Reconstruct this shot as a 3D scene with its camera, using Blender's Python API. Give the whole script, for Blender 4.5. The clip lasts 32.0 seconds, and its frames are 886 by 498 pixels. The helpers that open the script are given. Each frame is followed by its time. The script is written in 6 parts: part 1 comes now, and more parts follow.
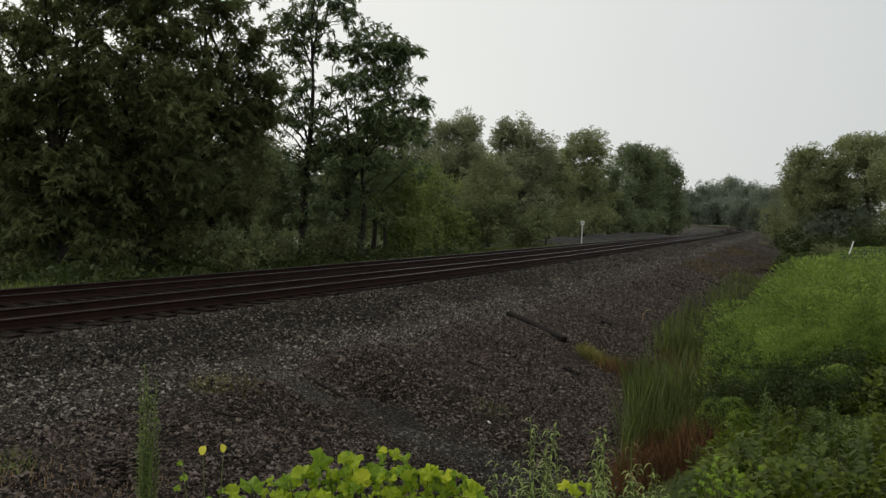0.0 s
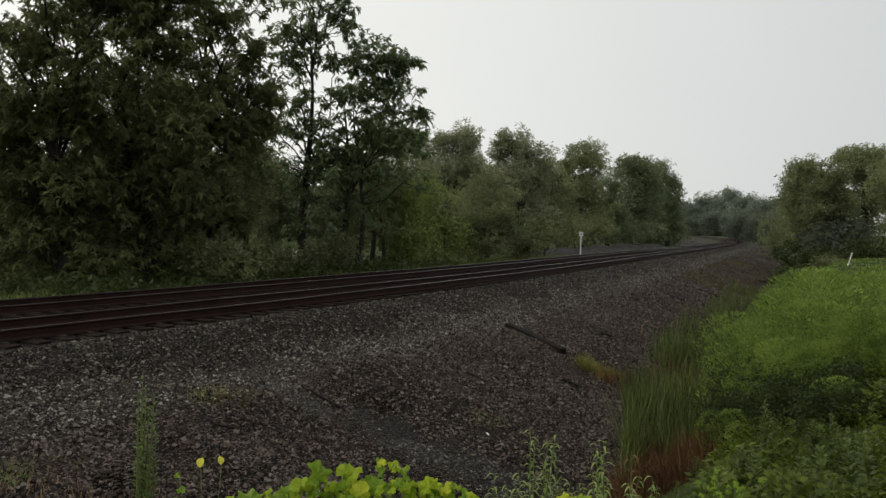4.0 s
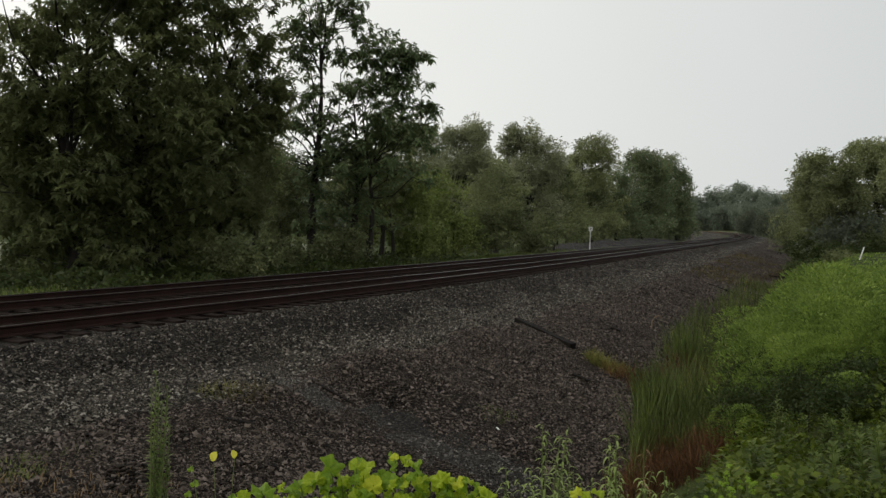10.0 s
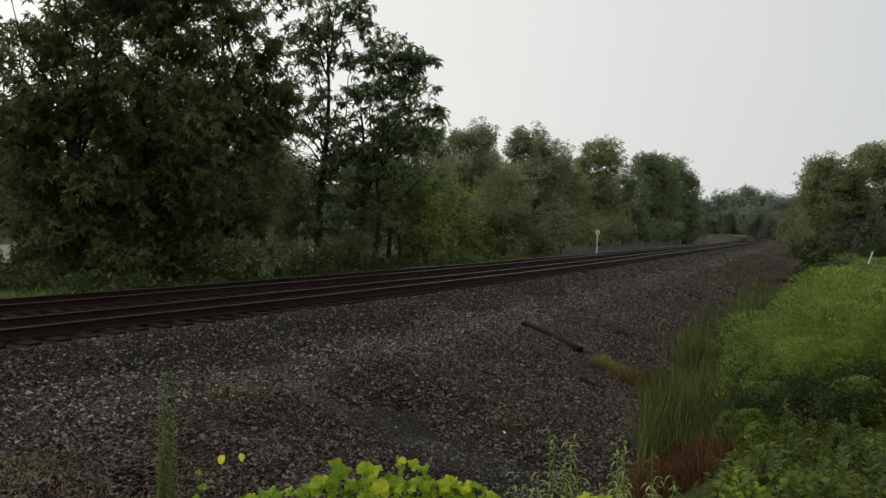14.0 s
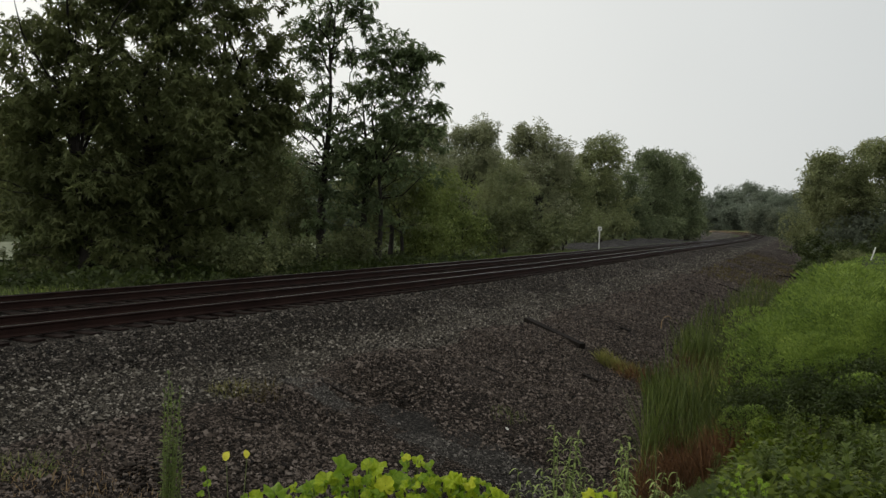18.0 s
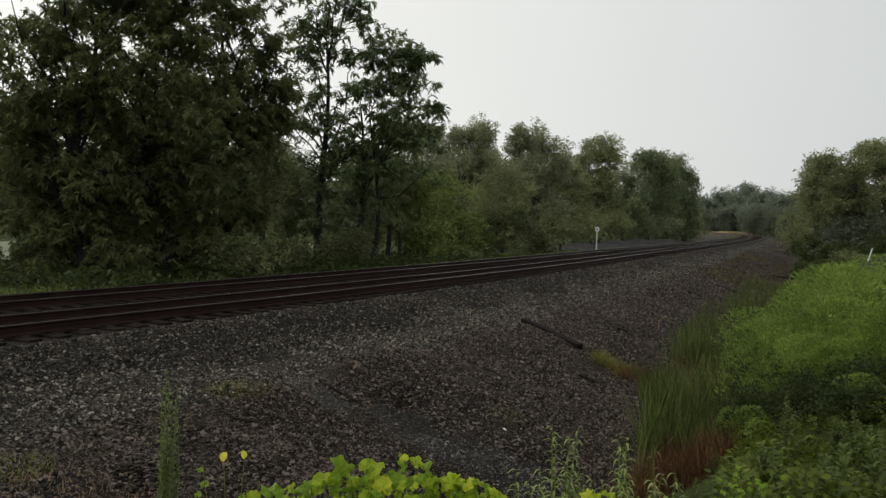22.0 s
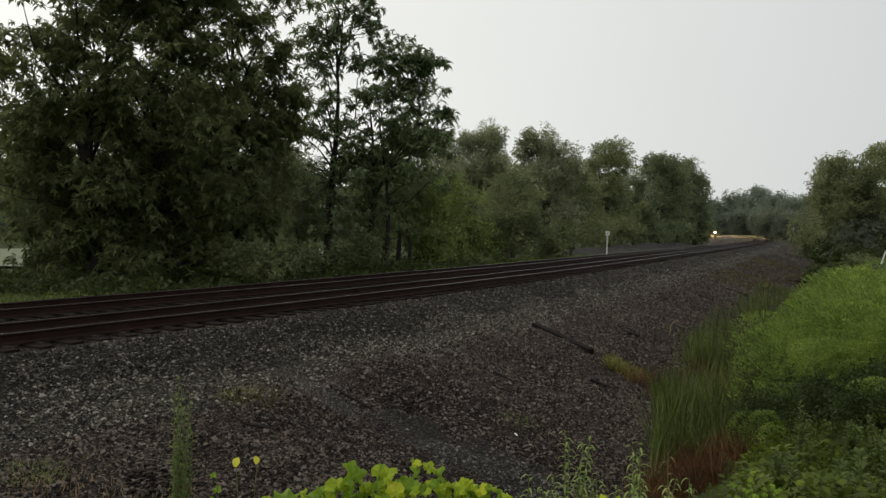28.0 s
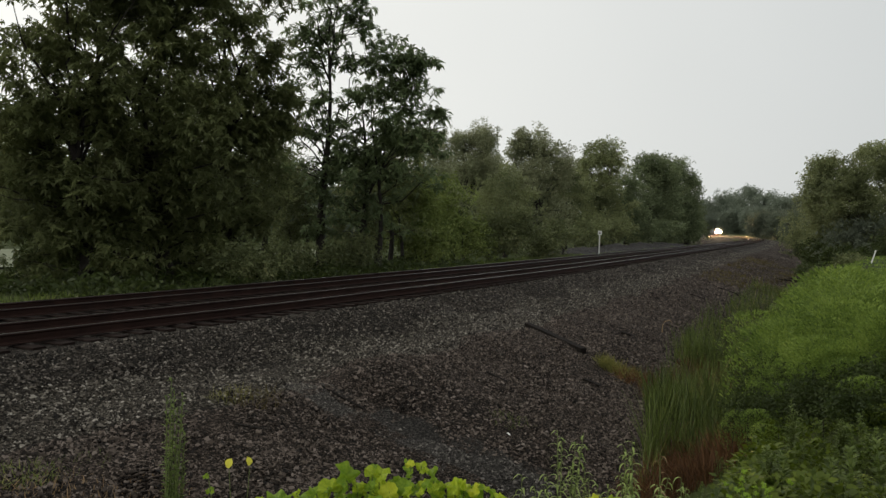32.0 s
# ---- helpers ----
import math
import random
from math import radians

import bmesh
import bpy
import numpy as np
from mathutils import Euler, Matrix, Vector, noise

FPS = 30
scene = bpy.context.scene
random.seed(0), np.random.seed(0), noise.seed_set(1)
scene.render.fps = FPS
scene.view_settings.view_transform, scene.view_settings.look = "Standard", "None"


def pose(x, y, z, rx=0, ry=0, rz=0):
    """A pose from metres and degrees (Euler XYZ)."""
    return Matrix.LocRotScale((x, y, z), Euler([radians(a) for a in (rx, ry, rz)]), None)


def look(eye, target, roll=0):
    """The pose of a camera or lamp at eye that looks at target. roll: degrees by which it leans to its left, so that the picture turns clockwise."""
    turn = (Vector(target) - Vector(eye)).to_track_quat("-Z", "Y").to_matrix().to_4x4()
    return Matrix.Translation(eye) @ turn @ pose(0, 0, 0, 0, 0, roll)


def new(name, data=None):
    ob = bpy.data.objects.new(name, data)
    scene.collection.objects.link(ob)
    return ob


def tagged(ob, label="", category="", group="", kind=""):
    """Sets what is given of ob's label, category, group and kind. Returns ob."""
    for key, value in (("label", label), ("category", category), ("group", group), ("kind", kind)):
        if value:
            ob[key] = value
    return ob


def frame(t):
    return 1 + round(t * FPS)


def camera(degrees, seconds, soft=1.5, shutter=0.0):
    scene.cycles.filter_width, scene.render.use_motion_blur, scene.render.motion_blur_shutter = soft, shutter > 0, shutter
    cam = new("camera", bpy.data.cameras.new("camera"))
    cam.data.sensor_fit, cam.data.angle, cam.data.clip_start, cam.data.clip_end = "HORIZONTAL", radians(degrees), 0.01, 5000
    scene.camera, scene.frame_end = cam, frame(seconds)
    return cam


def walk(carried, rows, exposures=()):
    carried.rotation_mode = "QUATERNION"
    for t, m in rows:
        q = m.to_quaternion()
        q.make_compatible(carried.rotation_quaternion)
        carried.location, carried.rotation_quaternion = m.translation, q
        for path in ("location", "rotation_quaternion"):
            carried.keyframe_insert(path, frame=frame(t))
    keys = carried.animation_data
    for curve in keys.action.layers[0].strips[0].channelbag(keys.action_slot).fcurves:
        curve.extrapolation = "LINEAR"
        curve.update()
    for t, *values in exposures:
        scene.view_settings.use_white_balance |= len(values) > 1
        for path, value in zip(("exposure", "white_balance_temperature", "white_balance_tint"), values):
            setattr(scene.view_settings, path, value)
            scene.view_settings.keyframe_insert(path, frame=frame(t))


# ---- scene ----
# ---------------------------------------------------------------- camera
EYE = (0.0, 0.0, 1.55)
cam = camera(60, 32.0, soft=1.45)
# seconds, sway x, y, z in metres, pitch, yaw to the right, roll in degrees
SWAY = [
    (0, 0.0074, -0.0039, -0.0014, -1.881, 0.9, -0.134), (0.5, 0.005, -0.001, -0.0025, -1.912, 0.937, -0.152),
    (1, 0.0075, 0.0036, -0.0035, -1.975, 0.772, -0.073), (1.5, 0.0075, 0.0025, -0.0048, -1.835, 0.674, 0.045),
    (2, 0.011, -0.0002, -0.0015, -1.402, 0.976, -0.04), (2.5, 0.0091, 0.0007, -0.0004, -1.3, 1.163, -0.133),
    (3, 0.0071, 0.0021, -0.002, -1.404, 1.165, -0.204), (3.5, 0.0058, -0.0003, -0.0012, -1.234, 1.076, -0.243),
    (5.5, 0.0037, 0.0013, 0.0007, -0.921, 0.499, 0.08), (6, -0, 0, -0, -0.942, -0, -0),
    (6.5, -0.0005, 0.0013, -0, -0.89, -0.049, 0.232), (7, 0.0014, 0.0004, 0.0014, -1.219, 0.088, 0.086),
    (7.5, -0.0046, 0.0123, -0.0011, -1.526, 0.101, -0.04), (8, -0.0067, 0.0118, -0.0017, -1.416, 0.079, -0.069),
    (8.5, -0.008, 0.0072, -0.0002, -1.394, -0.118, 0.006), (9, -0.0094, 0.0061, -0.0006, -1.445, -0.081, 0.01),
    (9.5, -0.0067, 0.0055, -0.0012, -1.311, 0.209, -0.08), (10, -0.0068, 0.0053, -0.0024, -1.439, 0.321, -0.143),
    (10.5, -0.0066, 0.0091, -0.0032, -1.659, 0.131, -0.054), (11, -0.0085, 0.0066, -0.0001, -1.585, 0.008, -0.046),
    (11.5, -0.0083, 0.0067, -0.0011, -1.242, 0.092, -0.139), (12, -0.0118, 0.0096, -0.0022, -0.884, 0.195, -0.275),
    (12.5, -0.0093, 0.0096, -0.0022, -0.95, 0.03, -0.128), (13, -0.0086, 0.0024, 0.0011, -1.166, -0.07, -0.127),
    (13.5, -0.0107, 0.0021, -0.0008, -1.163, -0.243, -0.125), (14, -0.0113, 0.0055, -0.0002, -1.202, -0.177, -0.23),
    (14.5, -0.0118, 0.0011, 0.0001, -1.241, -0.067, -0.283), (16.5, -0.019, 0.0091, -0.0005, -1.153, -0.452, -0.162),
    (17, -0.0178, 0.0042, 0.0004, -1.414, -0.482, -0.198), (17.5, -0.0183, 0.0031, 0.0007, -1.402, -0.343, -0.196),
    (18, -0.019, 0.006, 0.0006, -1.464, -0.328, -0.158), (18.5, -0.0208, 0.0041, 0.0011, -1.468, -0.235, -0.311),
    (19, -0.0204, 0.0088, 0.0003, -1.418, -0.159, -0.41), (19.5, -0.0185, 0.0064, -0.0005, -1.307, -0.301, -0.347),
    (20, -0.0217, 0.0087, -0.0002, -1.277, -0.388, -0.185), (20.5, -0.0212, 0.0071, 0.0026, -1.441, -0.32, 0.009),
    (21, -0.0224, 0.0051, 0.0003, -1.339, -0.322, -0.011), (21.5, -0.0229, 0.008, -0.0012, -1.385, -0.152, -0.219),
    (22, -0.0226, 0.0118, -0.0001, -1.439, -0.137, -0.252), (22.5, -0.0199, 0.0032, 0.0018, -1.452, -0.449, -0.026),
    (23, -0.0213, 0.0102, 0.0003, -1.499, -0.685, -0), (23.5, -0.0233, 0.0154, -0.0019, -1.526, -0.595, -0.054),
    (24, -0.0253, 0.0043, 0.0034, -1.614, -0.566, -0.122), (24.5, -0.0266, 0.0068, -0.0008, -1.674, -0.584, -0.155),
    (25, -0.0275, 0.0114, -0.0021, -1.628, -0.407, -0.182), (25.5, -0.0292, 0.0077, 0.0013, -1.417, -0.424, -0.233),
    (27.5, -0.0295, 0.014, 0.0005, -1.191, -0.765, -0.094), (28, -0.0288, 0.0163, -0.0015, -1.064, -0.881, 0.03),
    (28.5, -0.0279, 0.0144, -0.002, -1.169, -0.822, 0.08), (29, -0.0287, 0.011, -0.0011, -1.199, -0.616, 0.032),
    (29.5, -0.0295, 0.0096, 0.001, -1.127, -0.656, -0.042), (30, -0.0322, 0.0108, -0.0007, -1.03, -0.831, -0.079),
    (30.5, -0.0322, 0.0099, -0.0013, -0.948, -1.009, -0.031), (31, -0.03, 0.0019, 0.0028, -0.787, -0.772, 0.016),
    (31.5, -0.0274, 0.0085, 0.0008, -0.698, -0.5, 0.143), (32, -0.0289, 0.0119, 0.001, -1.079, -0.327, 0.119),
]
walk(cam, [(t, pose(EYE[0] + x, EYE[1] + y, EYE[2] + z, 90 + p, 0, -w) @ pose(0, 0, 0, 0, 0, -r)) for t, x, y, z, p, w, r in SWAY],
     exposures=[(0, 0.0), (32, 0.0)])

# ---------------------------------------------------------------- light
world = bpy.data.worlds.new("overcast_sky")
scene.world = world
world.use_nodes = True
wn, wl = world.node_tree.nodes, world.node_tree.links
wn.clear()
SUN_EL, SUN_AZ = radians(38), radians(-75)
sky = wn.new("ShaderNodeTexSky")
sky.sky_type = "NISHITA"
sky.sun_disc = False
sky.sun_elevation, sky.sun_rotation = SUN_EL, SUN_AZ
sky.dust_density, sky.air_density = 4.0, 1.0
skyb = wn.new("ShaderNodeBackground")
skyb.inputs["Strength"].default_value = 0.05
wl.new(sky.outputs["Color"], skyb.inputs["Color"])
# the cloud deck: warm white towards the sunken sun, grey-blue away from it
tc = wn.new("ShaderNodeTexCoord")
sep = wn.new("ShaderNodeSeparateXYZ")
wl.new(tc.outputs["Generated"], sep.inputs[0])
ramp = wn.new("ShaderNodeValToRGB")
mr = wn.new("ShaderNodeMapRange")
mr.inputs["From Min"].default_value, mr.inputs["From Max"].default_value = -0.6, 0.75
wl.new(sep.outputs["X"], mr.inputs["Value"])
wl.new(mr.outputs[0], ramp.inputs[0])
ramp.color_ramp.elements[0].position, ramp.color_ramp.elements[0].color = 0.0, (0.99, 0.985, 0.925, 1)
ramp.color_ramp.elements[1].position, ramp.color_ramp.elements[1].color = 1.0, (0.53, 0.555, 0.56, 1)
cn = wn.new("ShaderNodeTexNoise")
cn.inputs["Scale"].default_value, cn.inputs["Detail"].default_value = 1.6, 4
wl.new(tc.outputs["Generated"], cn.inputs["Vector"])
cm = wn.new("ShaderNodeMapRange")
cm.inputs["To Min"].default_value, cm.inputs["To Max"].default_value = 0.93, 1.07
wl.new(cn.outputs["Fac"], cm.inputs["Value"])
mul = wn.new("ShaderNodeMix")
mul.data_type, mul.blend_type = "RGBA", "MULTIPLY"
mul.inputs["Factor"].default_value = 1.0
wl.new(ramp.outputs[0], mul.inputs["A"])
wl.new(cm.outputs[0], mul.inputs["B"])
deck = wn.new("ShaderNodeBackground")
deck.inputs["Strength"].default_value = 1.12
wl.new(mul.outputs["Result"], deck.inputs["Color"])
mixs = wn.new("ShaderNodeMixShader")
mixs.inputs[0].default_value = 0.92
wl.new(skyb.outputs[0], mixs.inputs[1])
wl.new(deck.outputs[0], mixs.inputs[2])
wo = wn.new("ShaderNodeOutputWorld")
wl.new(mixs.outputs[0], wo.inputs["Surface"])

sun_data = bpy.data.lights.new("sun", "SUN")
sun_data.energy, sun_data.angle, sun_data.color = 0.5, radians(40), (1.0, 0.95, 0.88)
sun = new("sun", sun_data)
sun.matrix_world = look((-60, 16, 50), (0, 0, 0))

# ---------------------------------------------------------------- materials
def base_mat(name, rough=0.8, metal=0.0, spec=0.5):
    m = bpy.data.materials.new(name)
    m.use_nodes = True
    nt = m.node_tree
    b = nt.nodes["Principled BSDF"]
    b.inputs["Roughness"].default_value = rough
    b.inputs["Metallic"].default_value = metal
    b.inputs["Specular IOR Level"].default_value = spec
    return m, nt, b


def ramp_node(nt, stops):
    r = nt.nodes.new("ShaderNodeValToRGB")
    while len(r.color_ramp.elements) < len(stops):
        r.color_ramp.elements.new(0.5)
    for e, (p, c) in zip(r.color_ramp.elements, stops):
        e.position, e.color = p, (*c, 1)
    return r


def surface(name, stops, scale=6.0, fine=60.0, rough=0.8, metal=0.0, bump=0.3, depth=0.02, spec=0.4, coords="Object"):
    """Colour from noise at two scales, with fine relief."""
    m, nt, b = base_mat(name, rough, metal, spec)
    N, L = nt.nodes, nt.links
    t = N.new("ShaderNodeTexCoord")
    n1, n2 = N.new("ShaderNodeTexNoise"), N.new("ShaderNodeTexNoise")
    n1.inputs["Scale"].default_value, n2.inputs["Scale"].default_value = scale, fine
    n1.inputs["Detail"].default_value = n2.inputs["Detail"].default_value = 5
    for n in (n1, n2):
        L.new(t.outputs[coords], n.inputs["Vector"])
    mx = N.new("ShaderNodeMath")
    mx.operation = "MULTIPLY_ADD"
    mx.inputs[1].default_value, mx.inputs[2].default_value = 0.45, 0.0
    L.new(n2.outputs["Fac"], mx.inputs[0])
    ad = N.new("ShaderNodeMath")
    ad.operation = "MULTIPLY_ADD"
    ad.inputs[1].default_value = 0.55
    L.new(n1.outputs["Fac"], ad.inputs[0])
    L.new(mx.outputs[0], ad.inputs[2])
    r = ramp_node(nt, stops)
    L.new(ad.outputs[0], r.inputs[0])
    L.new(r.outputs[0], b.inputs["Base Color"])
    bp = N.new("ShaderNodeBump")
    bp.inputs["Strength"].default_value, bp.inputs["Distance"].default_value = bump, depth
    L.new(n2.outputs["Fac"], bp.inputs["Height"])
    L.new(bp.outputs[0], b.inputs["Normal"])
    return m


def leaf_mat(name, dark, light, odd=None, rough=0.5, trans=0.4, patch=0.35, vary=0.5):
    """Foliage: every leaf takes its own tone; larger patches shift it; some light passes through."""
    m, nt, b = base_mat(name, rough, 0.0, 0.22)
    N, L = nt.nodes, nt.links
    g = N.new("ShaderNodeNewGeometry")
    t = N.new("ShaderNodeTexCoord")
    n = N.new("ShaderNodeTexNoise")
    n.inputs["Scale"].default_value, n.inputs["Detail"].default_value = patch, 3
    L.new(t.outputs["Object"], n.inputs["Vector"])
    ad = N.new("ShaderNodeMath")
    ad.operation = "MULTIPLY_ADD"
    ad.inputs[1].default_value = vary
    L.new(g.outputs["Random Per Island"], ad.inputs[0])
    sb = N.new("ShaderNodeMath")
    sb.operation = "MULTIPLY_ADD"
    sb.inputs[1].default_value, sb.inputs[2].default_value = 1.6, -0.3 - 0.5 * vary
    L.new(n.outputs["Fac"], sb.inputs[0])
    L.new(sb.outputs[0], ad.inputs[2])
    stops = [(0.1, dark), (0.8, light)]
    if odd:
        stops.append((0.97, odd))
    r = ramp_node(nt, stops)
    L.new(ad.outputs[0], r.inputs[0])
    L.new(r.outputs[0], b.inputs["Base Color"])
    tr = N.new("ShaderNodeBsdfTranslucent")
    L.new(r.outputs[0], tr.inputs["Color"])
    mx = N.new("ShaderNodeMixShader")
    mx.inputs[0].default_value = trans
    L.new(b.outputs[0], mx.inputs[1])
    L.new(tr.outputs[0], mx.inputs[2])
    L.new(mx.outputs[0], N["Material Output"].inputs["Surface"])
    return m


def gravel_mat(name, tones, scale=42.0):
    """Crushed stone: cells of their own tone with shade painted dark into the gaps between, over larger damp patches.
    """
    m, nt, b = base_mat(name, 0.9, 0.0, 0.08)
    N, L = nt.nodes, nt.links
    t = N.new("ShaderNodeTexCoord")
    v, e = N.new("ShaderNodeTexVoronoi"), N.new("ShaderNodeTexVoronoi")
    e.feature = "DISTANCE_TO_EDGE"
    for n in (v, e):
        n.inputs["Scale"].default_value = scale
        L.new(t.outputs["Object"], n.inputs["Vector"])
    sepc = N.new("ShaderNodeSeparateColor")
    L.new(v.outputs["Color"], sepc.inputs[0])
    big = N.new("ShaderNodeTexNoise")
    big.inputs["Scale"].default_value, big.inputs["Detail"].default_value = 0.45, 4
    L.new(t.outputs["Object"], big.inputs["Vector"])
    ad = N.new("ShaderNodeMath")
    ad.operation = "MULTIPLY_ADD"
    ad.inputs[1].default_value = 0.9
    sb = N.new("ShaderNodeMath")
    sb.operation = "MULTIPLY_ADD"
    sb.inputs[1].default_value, sb.inputs[2].default_value = 1.0, -0.45
    L.new(big.outputs["Fac"], sb.inputs[0])
    L.new(sepc.outputs[0], ad.inputs[0])
    L.new(sb.outputs[0], ad.inputs[2])
    r = ramp_node(nt, tones)
    L.new(ad.outputs[0], r.inputs[0])
    # base colour darkens towards cell edges, as the shade between stones
    gap = N.new("ShaderNodeMapRange")
    gap.inputs["From Max"].default_value = 0.2
    gap.inputs["To Min"].default_value = 0.12
    L.new(e.outputs["Distance"], gap.inputs["Value"])
    mu = N.new("ShaderNodeMix")
    mu.data_type, mu.blend_type = "RGBA", "MULTIPLY"
    mu.inputs["Factor"].default_value = 1.0
    L.new(r.outputs[0], mu.inputs["A"])
    L.new(gap.outputs[0], mu.inputs["B"])
    L.new(mu.outputs["Result"], b.inputs["Base Color"])
    bp = N.new("ShaderNodeBump")
    bp.inputs["Strength"].default_value, bp.inputs["Distance"].default_value = 0.9, 0.03
    L.new(e.outputs["Distance"], bp.inputs["Height"])
    L.new(bp.outputs[0], b.inputs["Normal"])
    return m


def glow_mat(name, colour, strength):
    m, nt, b = base_mat(name, 0.2)
    b.inputs["Base Color"].default_value = (*colour, 1)
    b.inputs["Emission Color"].default_value = (*colour, 1)
    b.inputs["Emission Strength"].default_value = strength
    return m


def stone_mat(name, tones):
    m, nt, b = base_mat(name, 0.8, 0.0, 0.15)
    N, L = nt.nodes, nt.links
    g, oi = N.new("ShaderNodeNewGeometry"), N.new("ShaderNodeObjectInfo")
    ad = N.new("ShaderNodeMath")
    ad.operation = "ADD"
    L.new(g.outputs["Random Per Island"], ad.inputs[0])
    L.new(oi.outputs["Random"], ad.inputs[1])
    fr = N.new("ShaderNodeMath")
    fr.operation = "FRACT"
    L.new(ad.outputs[0], fr.inputs[0])
    r = ramp_node(nt, tones)
    L.new(fr.outputs[0], r.inputs[0])
    L.new(r.outputs[0], b.inputs["Base Color"])
    return m


def tones(k, red=1.0, pale=0.27):
    """Stone colours from dark to the few pale ones, scaled by k."""
    return [(p, (c * k * red, c * k * g, c * k * (2 * g - 1))) for p, c, g in ((0.0, 0.004, 0.79), (0.34, 0.015, 0.79), (0.60, 0.052, 0.82), (0.86, 0.115, 0.85), (1.0, pale, 0.88))]


def grey_tones():
    return [(p, (c, c * 0.92, c * 0.82)) for p, c in ((0.0, 0.02), (0.45, 0.05), (0.8, 0.10), (1.0, 0.2))]


# the oily shoulder by the sleepers, also toned down for seeing less sky; the grey bench below it, toned up for the sky
# light on its flat; the browner slope down to the ditch
M_BED = [gravel_mat("shoulder_ballast", tones(0.76, 0.98)), gravel_mat("skylit_bench_ballast", tones(1.45, 0.95)), gravel_mat("slope_ballast", tones(1.16, 1.07, 0.17)), gravel_mat("fine_grey_gravel", grey_tones(), 45.0)]
M_STONES = [stone_mat("shoulder_stone", tones(0.74, 0.98, 0.29)), stone_mat("skylit_bench_stone", tones(1.18, 0.95)), stone_mat("slope_stone", tones(0.97, 1.06, 0.17)), stone_mat("fine_grey_stone", grey_tones())]


def zone(q, x, y):
    """0 shoulder, 1 bench, 2 slope, with ragged borders."""
    w = q + 0.22 * np.sin(x * 1.1 + y * 0.7) + 0.16 * np.sin(y * 2.3 - x * 1.7)
    # a streak of finer grey gravel runs down the slope
    ux, uy = 1.96, -1.25
    t = ((x - -1.54) * ux + (y - 11.34) * uy) / (ux * ux + uy * uy)
    away = np.abs((x - -1.54) * uy - (y - 11.34) * ux) / math.hypot(ux, uy) + 0.1 * np.sin(x * 5 + y * 3)
    kind = np.where(w < 2.1, 0, np.where(w < 4.0, 1, 2))
    return np.where((t > -0.5) & (t < 1.4) & (away < 0.25 + 0.25 * np.clip(t, 0, 1)), 3, kind)


M_EARTH = surface("grassy_earth", [(0.3, (0.02, 0.028, 0.008)), (0.5, (0.035, 0.05, 0.013)), (0.7, (0.05, 0.042, 0.022))], 0.5, 14, 0.95, bump=0.8, depth=0.05, spec=0.1)
M_RAIL = surface("rusty_rail_side", [(0.3, (0.011, 0.006, 0.005)), (0.7, (0.034, 0.016, 0.012))], 2.0, 40, 0.8, bump=0.3, depth=0.003, spec=0.12)
M_HEAD = surface("worn_rail_head", [(0.3, (0.029, 0.023, 0.021)), (0.7, (0.065, 0.055, 0.049))], 1.0, 30, 0.17, metal=0.6, bump=0.03, depth=0.001)
M_TIE = surface("creosoted_sleeper", [(0.3, (0.008, 0.006, 0.005)), (0.55, (0.018, 0.012, 0.010)), (0.75, (0.040, 0.029, 0.024))], 3.0, 45, 0.9, bump=0.6, depth=0.01, spec=0.08)
M_BARK = surface("damp_bark", [(0.3, (0.012, 0.010, 0.008)), (0.7, (0.036, 0.030, 0.025))], 3.0, 22, 0.9, bump=0.8, depth=0.03)
M_LEAF_NEAR = leaf_mat("dark_tree_leaf", (0.099, 0.115, 0.048), (0.202, 0.228, 0.093), (0.273, 0.262, 0.103), rough=0.6, trans=0.55, vary=0.3)
M_LEAF_ASH = leaf_mat("ash_green_leaf", (0.088, 0.119, 0.055), (0.198, 0.255, 0.116), (0.286, 0.319, 0.132), vary=0.36)
# lightened to include the thin haze over the tree line
M_LEAF_MID = leaf_mat("haze_paled_treeline_leaf", (0.128, 0.148, 0.070), (0.300, 0.330, 0.152), (0.415, 0.392, 0.180), patch=0.2, vary=0.32)
M_LEAF_DEEP = leaf_mat("deep_wood_leaf", (0.093, 0.118, 0.061), (0.218, 0.260, 0.131), (0.300, 0.310, 0.152), patch=0.2, vary=0.32)
M_LEAF_BUSH = leaf_mat("bush_leaf", (0.070, 0.086, 0.036), (0.200, 0.222, 0.098), (0.305, 0.285, 0.132), patch=0.5, vary=0.36)
# willow green raised in tone for the haze in front of it
M_LEAF_WILLOW = leaf_mat("haze_paled_willow_leaf", (0.154, 0.172, 0.094), (0.343, 0.360, 0.211), (0.395, 0.395, 0.249), patch=0.25, vary=0.30)
# haze over the distant wood is put into these pale leaf colours
M_LEAF_HAZE = leaf_mat("haze_paled_wood_leaf", (0.175, 0.208, 0.158), (0.245, 0.28, 0.21), trans=0.65, patch=0.06, vary=0.1)
M_WEED = leaf_mat("feathery_weed", (0.058, 0.102, 0.018), (0.255, 0.350, 0.068), (0.40, 0.47, 0.115), rough=0.6, trans=0.35, patch=1.7, vary=0.36)
M_GRASS = leaf_mat("verge_grass", (0.06, 0.085, 0.015), (0.16, 0.21, 0.045), (0.26, 0.25, 0.08), rough=0.6, trans=0.3, patch=0.7)
M_REED = leaf_mat("cattail_blade", (0.030, 0.044, 0.010), (0.125, 0.165, 0.038), (0.30, 0.28, 0.09), rough=0.5, trans=0.25, patch=0.9)
M_DRY = leaf_mat("dry_brown_stalk", (0.040, 0.018, 0.007), (0.125, 0.060, 0.022), (0.24, 0.17, 0.06), rough=0.8, trans=0.1, patch=1.2)
